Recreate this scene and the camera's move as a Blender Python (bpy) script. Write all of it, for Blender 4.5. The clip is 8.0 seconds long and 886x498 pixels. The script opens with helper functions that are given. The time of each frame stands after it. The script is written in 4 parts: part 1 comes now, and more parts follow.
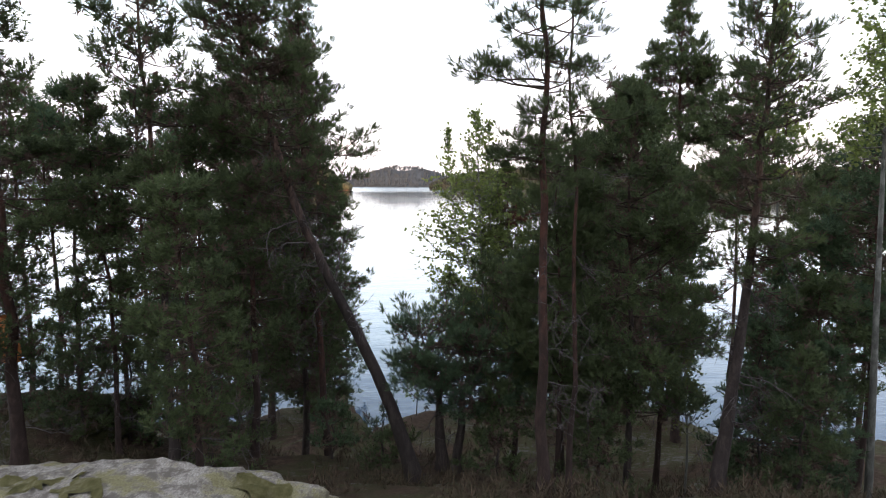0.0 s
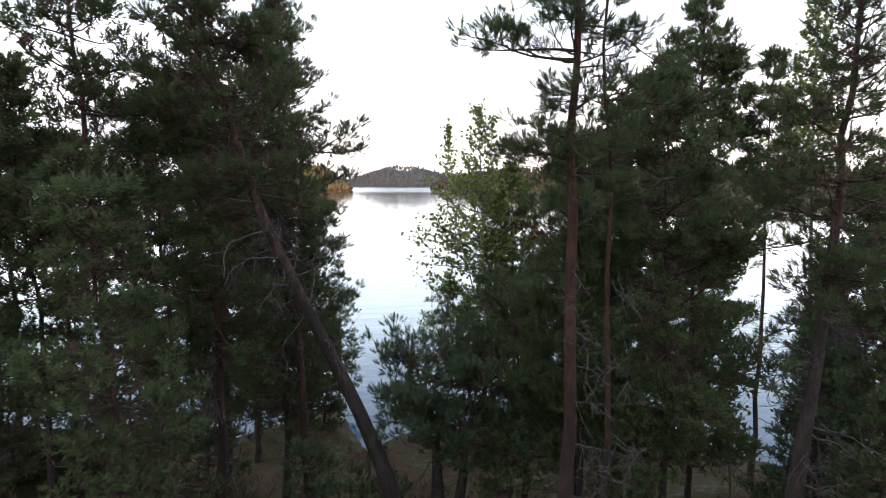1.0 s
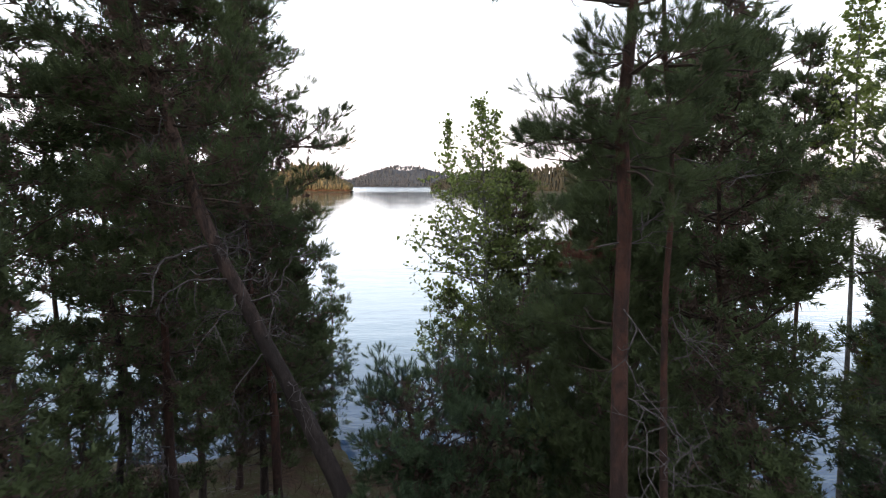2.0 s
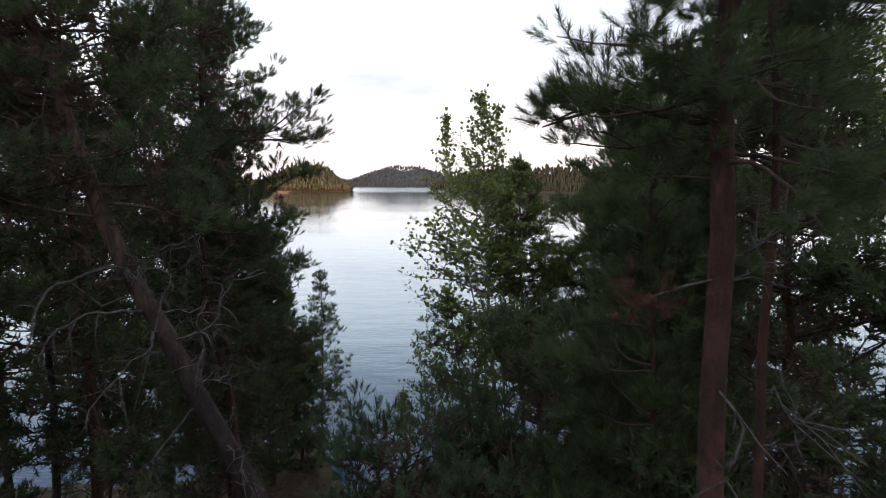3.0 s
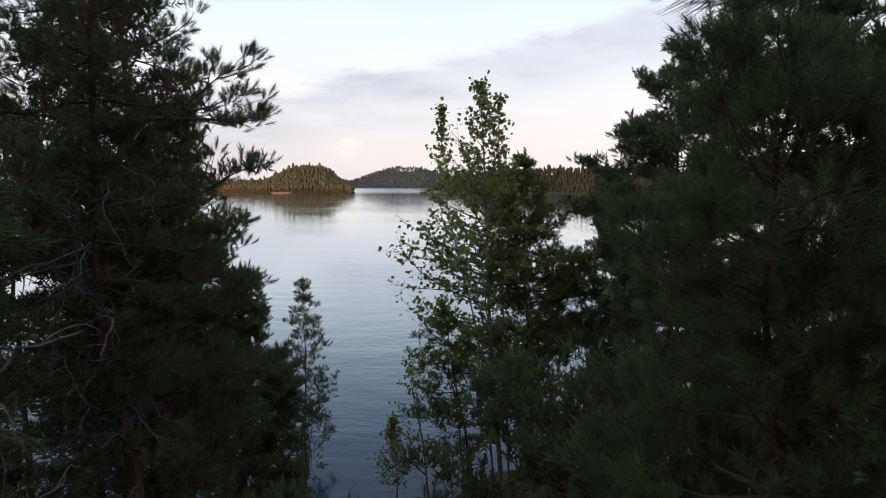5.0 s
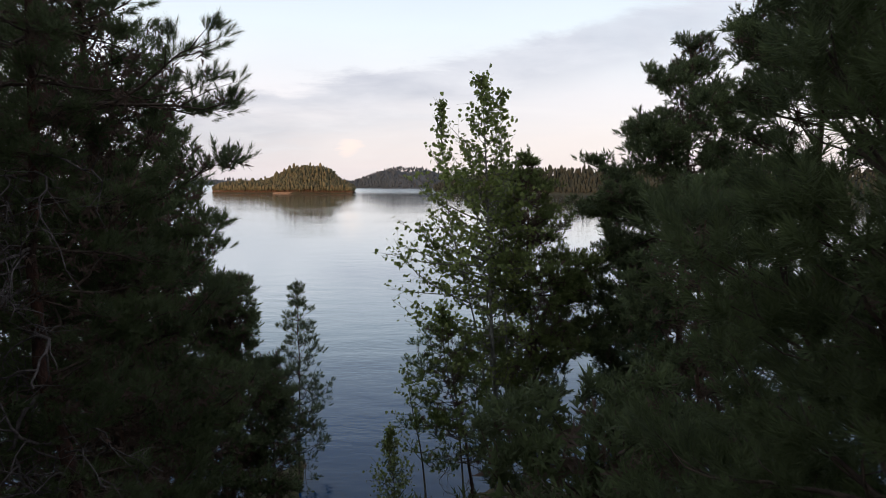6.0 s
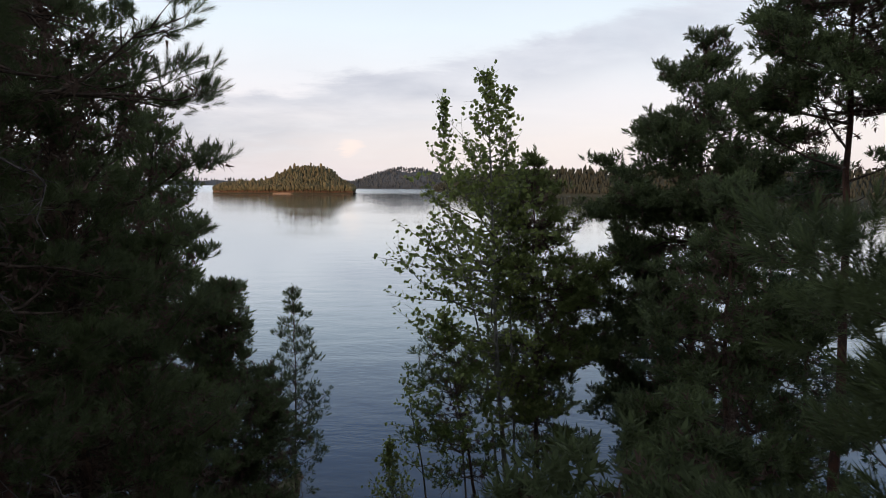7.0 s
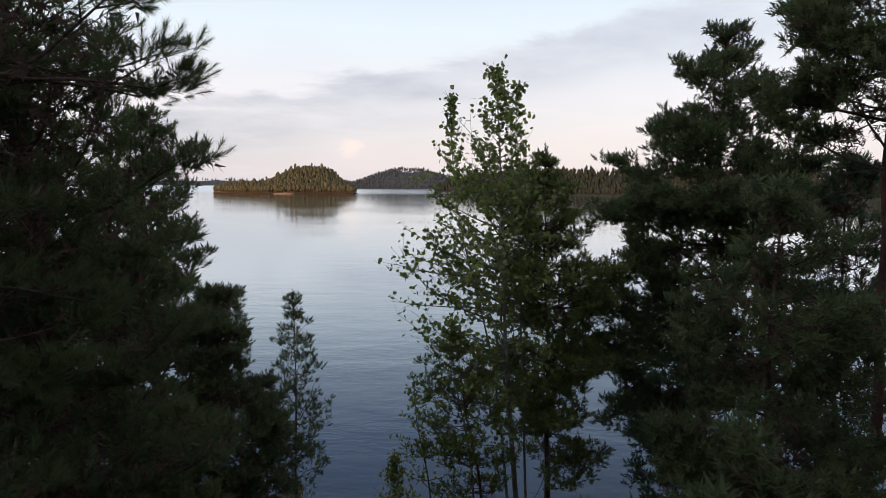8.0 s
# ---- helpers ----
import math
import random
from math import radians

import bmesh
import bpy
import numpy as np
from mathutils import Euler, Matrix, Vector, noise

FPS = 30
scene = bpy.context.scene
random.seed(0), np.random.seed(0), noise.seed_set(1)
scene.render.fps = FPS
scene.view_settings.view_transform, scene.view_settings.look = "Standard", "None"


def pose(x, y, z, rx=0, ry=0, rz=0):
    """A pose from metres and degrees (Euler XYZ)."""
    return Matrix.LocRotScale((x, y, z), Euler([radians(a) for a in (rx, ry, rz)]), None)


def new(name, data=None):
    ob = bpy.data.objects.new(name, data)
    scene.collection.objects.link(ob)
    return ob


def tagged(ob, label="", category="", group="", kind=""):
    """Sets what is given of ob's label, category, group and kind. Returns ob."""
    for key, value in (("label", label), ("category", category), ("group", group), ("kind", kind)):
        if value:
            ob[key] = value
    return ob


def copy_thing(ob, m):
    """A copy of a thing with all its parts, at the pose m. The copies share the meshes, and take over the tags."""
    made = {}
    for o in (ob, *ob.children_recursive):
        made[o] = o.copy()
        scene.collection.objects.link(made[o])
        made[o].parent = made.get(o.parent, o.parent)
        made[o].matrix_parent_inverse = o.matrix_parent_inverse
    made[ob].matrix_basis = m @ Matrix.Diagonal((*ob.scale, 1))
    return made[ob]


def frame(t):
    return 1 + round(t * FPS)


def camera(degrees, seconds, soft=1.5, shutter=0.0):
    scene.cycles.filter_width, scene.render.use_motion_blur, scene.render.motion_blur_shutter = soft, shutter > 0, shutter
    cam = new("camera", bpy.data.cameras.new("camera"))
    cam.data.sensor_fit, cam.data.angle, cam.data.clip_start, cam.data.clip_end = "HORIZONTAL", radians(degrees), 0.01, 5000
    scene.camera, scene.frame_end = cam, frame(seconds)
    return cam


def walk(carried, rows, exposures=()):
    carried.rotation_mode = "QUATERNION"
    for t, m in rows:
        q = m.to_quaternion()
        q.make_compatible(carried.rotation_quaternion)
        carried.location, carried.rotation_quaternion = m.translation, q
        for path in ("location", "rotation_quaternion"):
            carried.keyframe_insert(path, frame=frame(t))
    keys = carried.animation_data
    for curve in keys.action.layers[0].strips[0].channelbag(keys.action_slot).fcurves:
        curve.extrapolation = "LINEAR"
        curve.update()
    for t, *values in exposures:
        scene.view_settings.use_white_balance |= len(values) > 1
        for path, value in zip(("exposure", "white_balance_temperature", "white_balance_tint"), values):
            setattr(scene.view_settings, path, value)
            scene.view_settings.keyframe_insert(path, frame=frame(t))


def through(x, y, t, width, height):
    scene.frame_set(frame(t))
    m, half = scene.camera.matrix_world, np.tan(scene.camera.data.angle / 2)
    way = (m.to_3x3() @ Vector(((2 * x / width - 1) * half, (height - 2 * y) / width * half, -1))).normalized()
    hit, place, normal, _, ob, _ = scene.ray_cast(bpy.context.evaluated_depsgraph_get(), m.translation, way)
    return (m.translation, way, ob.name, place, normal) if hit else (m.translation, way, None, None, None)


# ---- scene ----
# The camera: a small drone that glides level out of a pine wood, over a lake shore.
cam = camera(72.0, 8.0, soft=0.75, shutter=0.35)
UNIT, STRETCH, EYE, TILT = 5.0, 1.614, 8.0, -6.25
ROWS = [
    (0.0, 0.0, 0.0, 0.0, -0.0, 0.0, -0.0),
    (0.5, 0.0019, 0.0846, 0.0181, 0.05, 0.0, -0.07),
    (1.0, 0.0055, 0.1769, 0.035, 0.09, 0.03, -0.08),
    (1.5, 0.0084, 0.2677, 0.0513, 0.14, 0.0, -0.08),
    (3.0, 0.0276, 0.5124, 0.0925, 0.27, 0.03, -0.05),
    (3.5, 0.0374, 0.5797, 0.1047, 0.33, 0.05, -0.08),
    (4.0, 0.0462, 0.6383, 0.1129, 0.36, 0.1, -0.1),
    (4.5, 0.0527, 0.6893, 0.1183, 0.43, 0.13, -0.09),
    (6.0, 0.0624, 0.8204, 0.1317, 0.65, 0.22, -0.17),
    (6.5, 0.0605, 0.8597, 0.1404, 0.7, 0.26, -0.18),
    (7.0, 0.053, 0.8987, 0.1496, 0.73, 0.28, -0.24),
    (7.5, 0.0413, 0.9375, 0.1585, 0.79, 0.29, -0.25),
    (8.0, 0.0237, 0.9759, 0.1663, 0.84, 0.31, -0.26),
]
walk(cam, [(t, pose(0, 0, EYE, TILT, 0, 0) @ pose(UNIT * x, UNIT * STRETCH * y, UNIT * z, 90 + pitch * 0.62, roll, yaw * 0.62)) for t, x, y, z, yaw, pitch, roll in ROWS],
     [(0.0, 1.28, 6700, 12.5), (1.5, 1.32, 6700, 12.5), (3.0, 0.65, 6700, 12.5), (4.5, 0.29, 6700, 12.5), (6.0, 0.18, 6700, 12.5), (8.0, 0.13, 6700, 12.5)])

# ---- world, sun, exposure ----
SUN_EL, SUN_AZ = 5.0, 205.0   # degrees; azimuth clockwise from +y: low, behind the camera to its left
world = bpy.data.worlds.new("sky_world")
scene.world = world
world.use_nodes = True
wt = world.node_tree
wt.nodes.clear()


def node(tree, kind, **inputs):
    n = tree.nodes.new(kind)
    for key, value in inputs.items():
        n.inputs[key.replace("_", " ")].default_value = value
    return n


def link(tree, a, b):
    tree.links.new(a, b)


def mathn(tree, op, a, b=None, c=None, clamp=False):
    n = tree.nodes.new("ShaderNodeMath")
    n.operation, n.use_clamp = op, clamp
    for i, v in enumerate((a, b, c)):
        if v is None:
            continue
        if isinstance(v, (int, float)):
            n.inputs[i].default_value = v
        else:
            link(tree, v, n.inputs[i])
    return n.outputs[0]


def mixc(tree, fac, a, b, blend="MIX"):
    n = tree.nodes.new("ShaderNodeMix")
    n.data_type, n.blend_type = "RGBA", blend
    for sock, v in ((n.inputs[0], fac), (n.inputs[6], a), (n.inputs[7], b)):
        if isinstance(v, (int, float)):
            sock.default_value = v
        elif isinstance(v, tuple):
            sock.default_value = (*v, 1) if len(v) == 3 else v
        else:
            link(tree, v, sock)
    return n.outputs[2]


def ramp(tree, fac, stops):
    n = tree.nodes.new("ShaderNodeValToRGB")
    el = n.color_ramp.elements
    while len(el) < len(stops):
        el.new(0.5)
    for e, (p, c) in zip(el, stops):
        e.position, e.color = p, (*c, 1) if isinstance(c, tuple) else (c, c, c, 1)
    link(tree, fac, n.inputs[0])
    return n.outputs[0]


sky = wt.nodes.new("ShaderNodeTexSky")
sky.sky_type, sky.sun_disc = "NISHITA", False
sky.sun_elevation, sky.sun_rotation = radians(SUN_EL), radians(SUN_AZ)
tc = wt.nodes.new("ShaderNodeTexCoord")
sep = wt.nodes.new("ShaderNodeSeparateXYZ")
link(wt, tc.outputs["Generated"], sep.inputs[0])
up = mathn(wt, "MAXIMUM", sep.outputs[2], 0.0)
flat = mathn(wt, "ADD", up, 0.17)
comb = wt.nodes.new("ShaderNodeCombineXYZ")
link(wt, mathn(wt, "DIVIDE", sep.outputs[0], flat), comb.inputs[0])
link(wt, mathn(wt, "MULTIPLY", mathn(wt, "DIVIDE", sep.outputs[1], flat), 1.25), comb.inputs[1])
n1 = node(wt, "ShaderNodeTexNoise", Scale=0.55, Detail=6.0, Roughness=0.5, Distortion=0.5)
link(wt, comb.outputs[0], n1.inputs["Vector"])
cover = ramp(wt, n1.outputs[0], [(0.40, 0.0), (0.56, 1.0)])
n2 = node(wt, "ShaderNodeTexNoise", Scale=2.1, Detail=8.0, Roughness=0.6, Distortion=0.3)
link(wt, comb.outputs[0], n2.inputs["Vector"])
clear = ramp(wt, up, [(0.0, (0.72, 0.685, 0.735)), (0.07, (0.765, 0.72, 0.765)), (0.13, (0.805, 0.785, 0.84)), (0.24, (0.72, 0.82, 0.90)), (0.38, (0.56, 0.66, 0.80)), (0.62, (0.46, 0.51, 0.62))])
veil = ramp(wt, n2.outputs[0], [(0.3, (0.46, 0.48, 0.58)), (0.7, (0.63, 0.645, 0.73))])
drift = mathn(wt, "MULTIPLY", mathn(wt, "SUBTRACT", n2.outputs[0], 0.5), 0.10)
level = mathn(wt, "ADD", mathn(wt, "SUBTRACT", up, mathn(wt, "MULTIPLY", sep.outputs[0], 0.20)), drift)
bank = ramp(wt, level, [(0.03, 0.10), (0.10, 0.55), (0.13, 1.0), (0.185, 1.0), (0.205, 0.12), (0.30, 0.05), (0.5, 0.25)])
cloudy = mixc(wt, mathn(wt, "MULTIPLY", mathn(wt, "ADD", mathn(wt, "MULTIPLY", cover, 0.45), 0.5), bank), clear, veil)
puff_x = mathn(wt, "DIVIDE", mathn(wt, "SUBTRACT", mathn(wt, "ADD", sep.outputs[0], mathn(wt, "MULTIPLY", drift, 0.9)), -0.156), 0.022)
puff_z = mathn(wt, "DIVIDE", mathn(wt, "SUBTRACT", mathn(wt, "ADD", sep.outputs[2], mathn(wt, "MULTIPLY", drift, 0.5)), 0.060), 0.015)
ahead = mathn(wt, "GREATER_THAN", sep.outputs[1], 0.0)
round_ = mathn(wt, "ADD", mathn(wt, "MULTIPLY", puff_x, puff_x), mathn(wt, "MULTIPLY", puff_z, puff_z))
puff = mathn(wt, "MULTIPLY", mathn(wt, "SUBTRACT", 1.0, round_, clamp=True), ahead)
cloudy = mixc(wt, mathn(wt, "MULTIPLY", puff, 0.6), cloudy, (0.92, 0.77, 0.74))
lit_sky = mixc(wt, 0.03, cloudy, sky.outputs[0])
bg = node(wt, "ShaderNodeBackground", Strength=1.0)
link(wt, lit_sky, bg.inputs[0])
wo = wt.nodes.new("ShaderNodeOutputWorld")
link(wt, bg.outputs[0], wo.inputs[0])

sun_data = bpy.data.lights.new("sun", "SUN")
sun_data.energy, sun_data.angle, sun_data.color = 2.6, radians(0.6), (1.0, 0.62, 0.34)
sun = new("sun", sun_data)
_el, _az = radians(SUN_EL), radians(SUN_AZ)
sun_dir = Vector((math.sin(_az) * math.cos(_el), math.cos(_az) * math.cos(_el), math.sin(_el)))
sun.rotation_euler = (-sun_dir).to_track_quat("-Z", "Y").to_euler()
sun.location = sun_dir * 50


# ---- materials ----
def material(name, rough=0.8, spec=0.3):
    m = bpy.data.materials.new(name)
    m.use_nodes = True
    t = m.node_tree
    b = t.nodes["Principled BSDF"]
    b.inputs["Roughness"].default_value = rough
    b.inputs["Specular IOR Level"].default_value = spec
    return m, t, b


def noise_tex(t, scale, detail=4.0, rough=0.6, coord="Object", squash=None, distortion=0.0):
    c = t.nodes.new("ShaderNodeTexCoord")
    n = node(t, "ShaderNodeTexNoise", Scale=scale, Detail=detail, Roughness=rough, Distortion=distortion)
    if squash:
        mp = t.nodes.new("ShaderNodeMapping")
        mp.inputs["Scale"].default_value = squash
        link(t, c.outputs[coord], mp.inputs[0])
        link(t, mp.outputs[0], n.inputs["Vector"])
    else:
        link(t, c.outputs[coord], n.inputs["Vector"])
    return n.outputs[0]


def bump(t, b, height, strength, distance):
    n = node(t, "ShaderNodeBump", Strength=strength, Distance=distance)
    link(t, height, n.inputs["Height"])
    link(t, n.outputs[0], b.inputs["Normal"])


def bark_material(name, low, high, change):
    """Plates of bark: greyer and coarser low on the trunk, thin and orange higher up."""
    m, t, b = material(name, 0.9, 0.15)
    c = t.nodes.new("ShaderNodeTexCoord")
    s = t.nodes.new("ShaderNodeSeparateXYZ")
    link(t, c.outputs["Object"], s.inputs[0])
    plates = noise_tex(t, 16.0, 6.0, 0.65, squash=(1.0, 1.0, 0.25))
    fine = noise_tex(t, 90.0, 4.0, 0.7, squash=(1, 1, 0.5))
    blot = noise_tex(t, 2.3, 3.0)
    h = mathn(t, "ADD", s.outputs[2], mathn(t, "MULTIPLY", mathn(t, "SUBTRACT", blot, 0.5), 2.5))
    k = mathn(t, "DIVIDE", mathn(t, "SUBTRACT", h, change), 1.6, clamp=True)
    lo = ramp(t, plates, [(0.36, tuple(v * 0.35 for v in low)), (0.58, low)])
    hi = ramp(t, plates, [(0.34, tuple(v * 0.5 for v in high)), (0.6, high)])
    col = mixc(t, k, lo, hi)
    flake = noise_tex(t, 7.0, 5.0, 0.7, squash=(1.0, 1.0, 0.55), distortion=0.6)
    col = mixc(t, ramp(t, flake, [(0.44, 0.0), (0.56, 0.8)]), col, tuple(v * 0.42 for v in low))
    col = mixc(t, mathn(t, "MULTIPLY", fine, 0.45), col, (0.08, 0.066, 0.06))
    link(t, col, b.inputs["Base Color"])
    bump(t, b, mathn(t, "ADD", mathn(t, "ADD", plates, mathn(t, "MULTIPLY", flake, -0.8)), mathn(t, "MULTIPLY", fine, 0.3)), 1.0, 0.03)
    return m


def leaf_material(name, dark, light, tip, through=0.3, rough=0.68):
    m, t, b = material(name, rough, 0.14)
    g = t.nodes.new("ShaderNodeNewGeometry")
    o = t.nodes.new("ShaderNodeObjectInfo")
    big = noise_tex(t, 1.7, 3.0)
    col = mixc(t, g.outputs["Random Per Island"], dark, light)
    col = mixc(t, ramp(t, big, [(0.35, 0.0), (0.75, 0.8)]), col, tip)
    col = mixc(t, mathn(t, "MULTIPLY", o.outputs["Random"], 0.25), col, tuple(v * 0.6 for v in dark))
    link(t, col, b.inputs["Base Color"])
    tr = t.nodes.new("ShaderNodeBsdfTranslucent")
    link(t, col, tr.inputs[0])
    mx = t.nodes.new("ShaderNodeMixShader")
    mx.inputs[0].default_value = through
    link(t, b.outputs[0], mx.inputs[1])
    link(t, tr.outputs[0], mx.inputs[2])
    link(t, mx.outputs[0], t.nodes["Material Output"].inputs[0])
    return m


PINE_BARK = bark_material("pine_bark", (0.078, 0.048, 0.040), (0.128, 0.053, 0.036), 1.2)
OLD_BARK = bark_material("old_pine_bark", (0.060, 0.047, 0.042), (0.23, 0.14, 0.112), 3.0)
DARK_BARK = bark_material("dark_pine_bark", (0.085, 0.065, 0.058), (0.20, 0.115, 0.08), 2.6)
ASPEN_BARK = bark_material("aspen_bark", (0.27, 0.27, 0.235), (0.34, 0.34, 0.30), 2.0)
NEEDLES = leaf_material("pine_needles", (0.058, 0.076, 0.042), (0.110, 0.142, 0.064), (0.126, 0.162, 0.062), 0.46)
NEEDLES_BLUE = leaf_material("bluish_pine_needles", (0.054, 0.085, 0.054), (0.101, 0.150, 0.078), (0.117, 0.164, 0.070), 0.46)
DEAD_NEEDLES = leaf_material("dead_pine_needles", (0.085, 0.040, 0.026), (0.16, 0.075, 0.042), (0.12, 0.06, 0.04), 0.15)
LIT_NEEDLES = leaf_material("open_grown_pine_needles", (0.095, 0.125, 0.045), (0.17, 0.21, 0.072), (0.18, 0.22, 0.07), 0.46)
FRESH_NEEDLES = leaf_material("fresh_green_needles", (0.075, 0.11, 0.035), (0.15, 0.20, 0.055), (0.16, 0.21, 0.05), 0.4)
ASPEN_LEAF = leaf_material("aspen_leaf", (0.11, 0.15, 0.05), (0.26, 0.31, 0.10), (0.27, 0.32, 0.09), 0.45, 0.4)
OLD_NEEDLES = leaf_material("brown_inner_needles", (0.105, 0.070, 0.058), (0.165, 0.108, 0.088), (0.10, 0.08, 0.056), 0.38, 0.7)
HEATHER = leaf_material("heather", (0.055, 0.040, 0.028), (0.15, 0.10, 0.07), (0.06, 0.062, 0.028), 0.15)
SHRUB_LEAF = leaf_material("shrub_leaf", (0.06, 0.09, 0.025), (0.13, 0.16, 0.045), (0.17, 0.16, 0.04), 0.35, 0.5)


def twig_material(name, a, b_):
    m, t, b = material(name, 0.9, 0.1)
    n = noise_tex(t, 30.0, 4.0)
    link(t, ramp(t, n, [(0.35, a), (0.65, b_)]), b.inputs["Base Color"])
    bump(t, b, n, 0.5, 0.004)
    return m


BRANCH_WOOD = twig_material("branch_bark", (0.05, 0.040, 0.034), (0.11, 0.08, 0.062))
DEAD_WOOD = twig_material("lichen_grey_dead_wood", (0.062, 0.053, 0.051), (0.145, 0.126, 0.122))
SUN_ORANGE = twig_material("low_sun_orange", (0.42, 0.14, 0.05), (0.62, 0.24, 0.09))
ASPEN_TWIG = twig_material("aspen_twig", (0.10, 0.095, 0.075), (0.22, 0.21, 0.17))


def ground_material():
    m, t, b = material("forest_floor", 0.95, 0.1)
    a, c, d = noise_tex(t, 0.9, 6.0), noise_tex(t, 6.0, 6.0, 0.7), noise_tex(t, 45.0, 5.0, 0.7)
    litter = ramp(t, c, [(0.3, (0.035, 0.024, 0.017)), (0.55, (0.075, 0.05, 0.034)), (0.75, (0.14, 0.095, 0.07))])
    moss = ramp(t, d, [(0.3, (0.038, 0.040, 0.018)), (0.7, (0.085, 0.080, 0.036))])
    rock = ramp(t, d, [(0.3, (0.075, 0.068, 0.060)), (0.7, (0.15, 0.14, 0.125))])
    col = mixc(t, ramp(t, a, [(0.42, 0.0), (0.55, 1.0)]), litter, moss)
    col = mixc(t, ramp(t, mathn(t, "MULTIPLY", mathn(t, "ADD", a, c), 0.5), [(0.54, 0.0), (0.60, 1.0)]), col, rock)
    link(t, col, b.inputs["Base Color"])
    bump(t, b, mathn(t, "ADD", c, mathn(t, "MULTIPLY", d, 0.5)), 1.0, 0.06)
    return m


def rock_material():
    m, t, b = material("lichen_granite", 0.9, 0.2)
    a, c, d = noise_tex(t, 1.6, 6.0, 0.65), noise_tex(t, 9.0, 6.0, 0.7), noise_tex(t, 70.0, 5.0, 0.75)
    grain = ramp(t, d, [(0.3, (0.17, 0.15, 0.13)), (0.5, (0.38, 0.345, 0.30)), (0.68, (0.62, 0.57, 0.49))])
    col = mixc(t, ramp(t, c, [(0.42, 0.95), (0.56, 0.0)]), grain, (0.16, 0.14, 0.115))
    moss = ramp(t, d, [(0.3, (0.14, 0.125, 0.06)), (0.7, (0.36, 0.33, 0.17))])
    col = mixc(t, ramp(t, mathn(t, "ADD", mathn(t, "MULTIPLY", a, 0.75), mathn(t, "MULTIPLY", c, 0.25)), [(0.47, 0.0), (0.54, 0.95)]), col, moss)
    link(t, col, b.inputs["Base Color"])
    bump(t, b, mathn(t, "ADD", c, mathn(t, "MULTIPLY", d, 0.35)), 1.0, 0.05)
    return m


def water_material():
    m, t, b = material("lake_water", 0.5, 0.0)
    deep = noise_tex(t, 0.02, 3.0)
    link(t, ramp(t, deep, [(0.3, (0.001, 0.028, 0.085)), (0.7, (0.003, 0.037, 0.102))]), b.inputs["Base Color"])
    swell = noise_tex(t, 0.55, 4.0, 0.55, squash=(0.5, 1.0, 1.0))
    ripple = noise_tex(t, 3.2, 4.0, 0.6, squash=(0.45, 1.0, 1.0))
    lane = noise_tex(t, 0.035, 3.0, 0.5, squash=(0.35, 1.0, 1.0))
    h = mathn(t, "ADD", mathn(t, "MULTIPLY", swell, 1.0), mathn(t, "MULTIPLY", ripple, 0.22))
    n = node(t, "ShaderNodeBump", Distance=0.18)
    co = t.nodes.new("ShaderNodeTexCoord")
    sp = t.nodes.new("ShaderNodeSeparateXYZ")
    link(t, co.outputs["Object"], sp.inputs[0])
    out = ramp(t, mathn(t, "DIVIDE", sp.outputs[1], 400.0), [(0.05, 0.9), (0.15, 0.6), (0.4, 0.45), (1.0, 0.5)])
    link(t, mathn(t, "MULTIPLY", ramp(t, lane, [(0.35, 0.12), (0.65, 0.36)]), out), n.inputs["Strength"])
    link(t, h, n.inputs["Height"])
    gloss = node(t, "ShaderNodeBsdfGlossy", Color=(0.90, 0.97, 1.0, 1.0))
    breeze = ramp(t, mathn(t, "DIVIDE", sp.outputs[1], 1200.0), [(0.0, 0.05), (0.12, 0.05), (0.38, 0.065), (0.46, 0.14), (0.8, 0.2)])
    link(t, breeze, gloss.inputs["Roughness"])
    link(t, n.outputs[0], gloss.inputs["Normal"])
    facing = node(t, "ShaderNodeLayerWeight", Blend=0.5)
    link(t, n.outputs[0], facing.inputs["Normal"])
    fac = ramp(t, facing.outputs["Facing"], [(0.0, 0.02), (0.5, 0.06), (0.60, 0.10), (0.70, 0.22), (0.79, 0.46), (0.88, 0.80), (0.95, 0.95), (1.0, 1.0)])
    mx = t.nodes.new("ShaderNodeMixShader")
    link(t, fac, mx.inputs[0])
    link(t, b.outputs[0], mx.inputs[1])
    link(t, gloss.outputs[0], mx.inputs[2])
    link(t, mx.outputs[0], t.nodes["Material Output"].inputs[0])
    return m


def far_forest_material(name, dark, light, warm):
    m, t, b = material(name, 0.9, 0.05)
    g = t.nodes.new("ShaderNodeNewGeometry")
    n = noise_tex(t, 0.25, 5.0, 0.7)
    col = mixc(t, g.outputs["Random Per Island"], dark, light)
    col = mixc(t, ramp(t, n, [(0.5, 0.0), (0.72, 0.8)]), col, warm)
    link(t, col, b.inputs["Base Color"])
    return m


GROUND, ROCK, WATER = ground_material(), rock_material(), water_material()
# sun and shade put into colour: island wood warmed, shore wood darkened
ISLAND_TREES = far_forest_material("sunlit_island_forest", (0.070, 0.068, 0.042), (0.135, 0.122, 0.068), (0.19, 0.135, 0.08))
SHORE_TREES = far_forest_material("shaded_shore_forest", (0.036, 0.042, 0.034), (0.050, 0.054, 0.043), (0.062, 0.056, 0.046))
# distance haze is mixed into this colour: bluer and paler than the nearer woods
HAZED_TREES = far_forest_material("hazed_distant_forest", (0.068, 0.080, 0.092), (0.082, 0.095, 0.107), (0.084, 0.092, 0.100))
FAR_STEMS = twig_material("far_pine_stems", (0.16, 0.09, 0.06), (0.27, 0.16, 0.10))
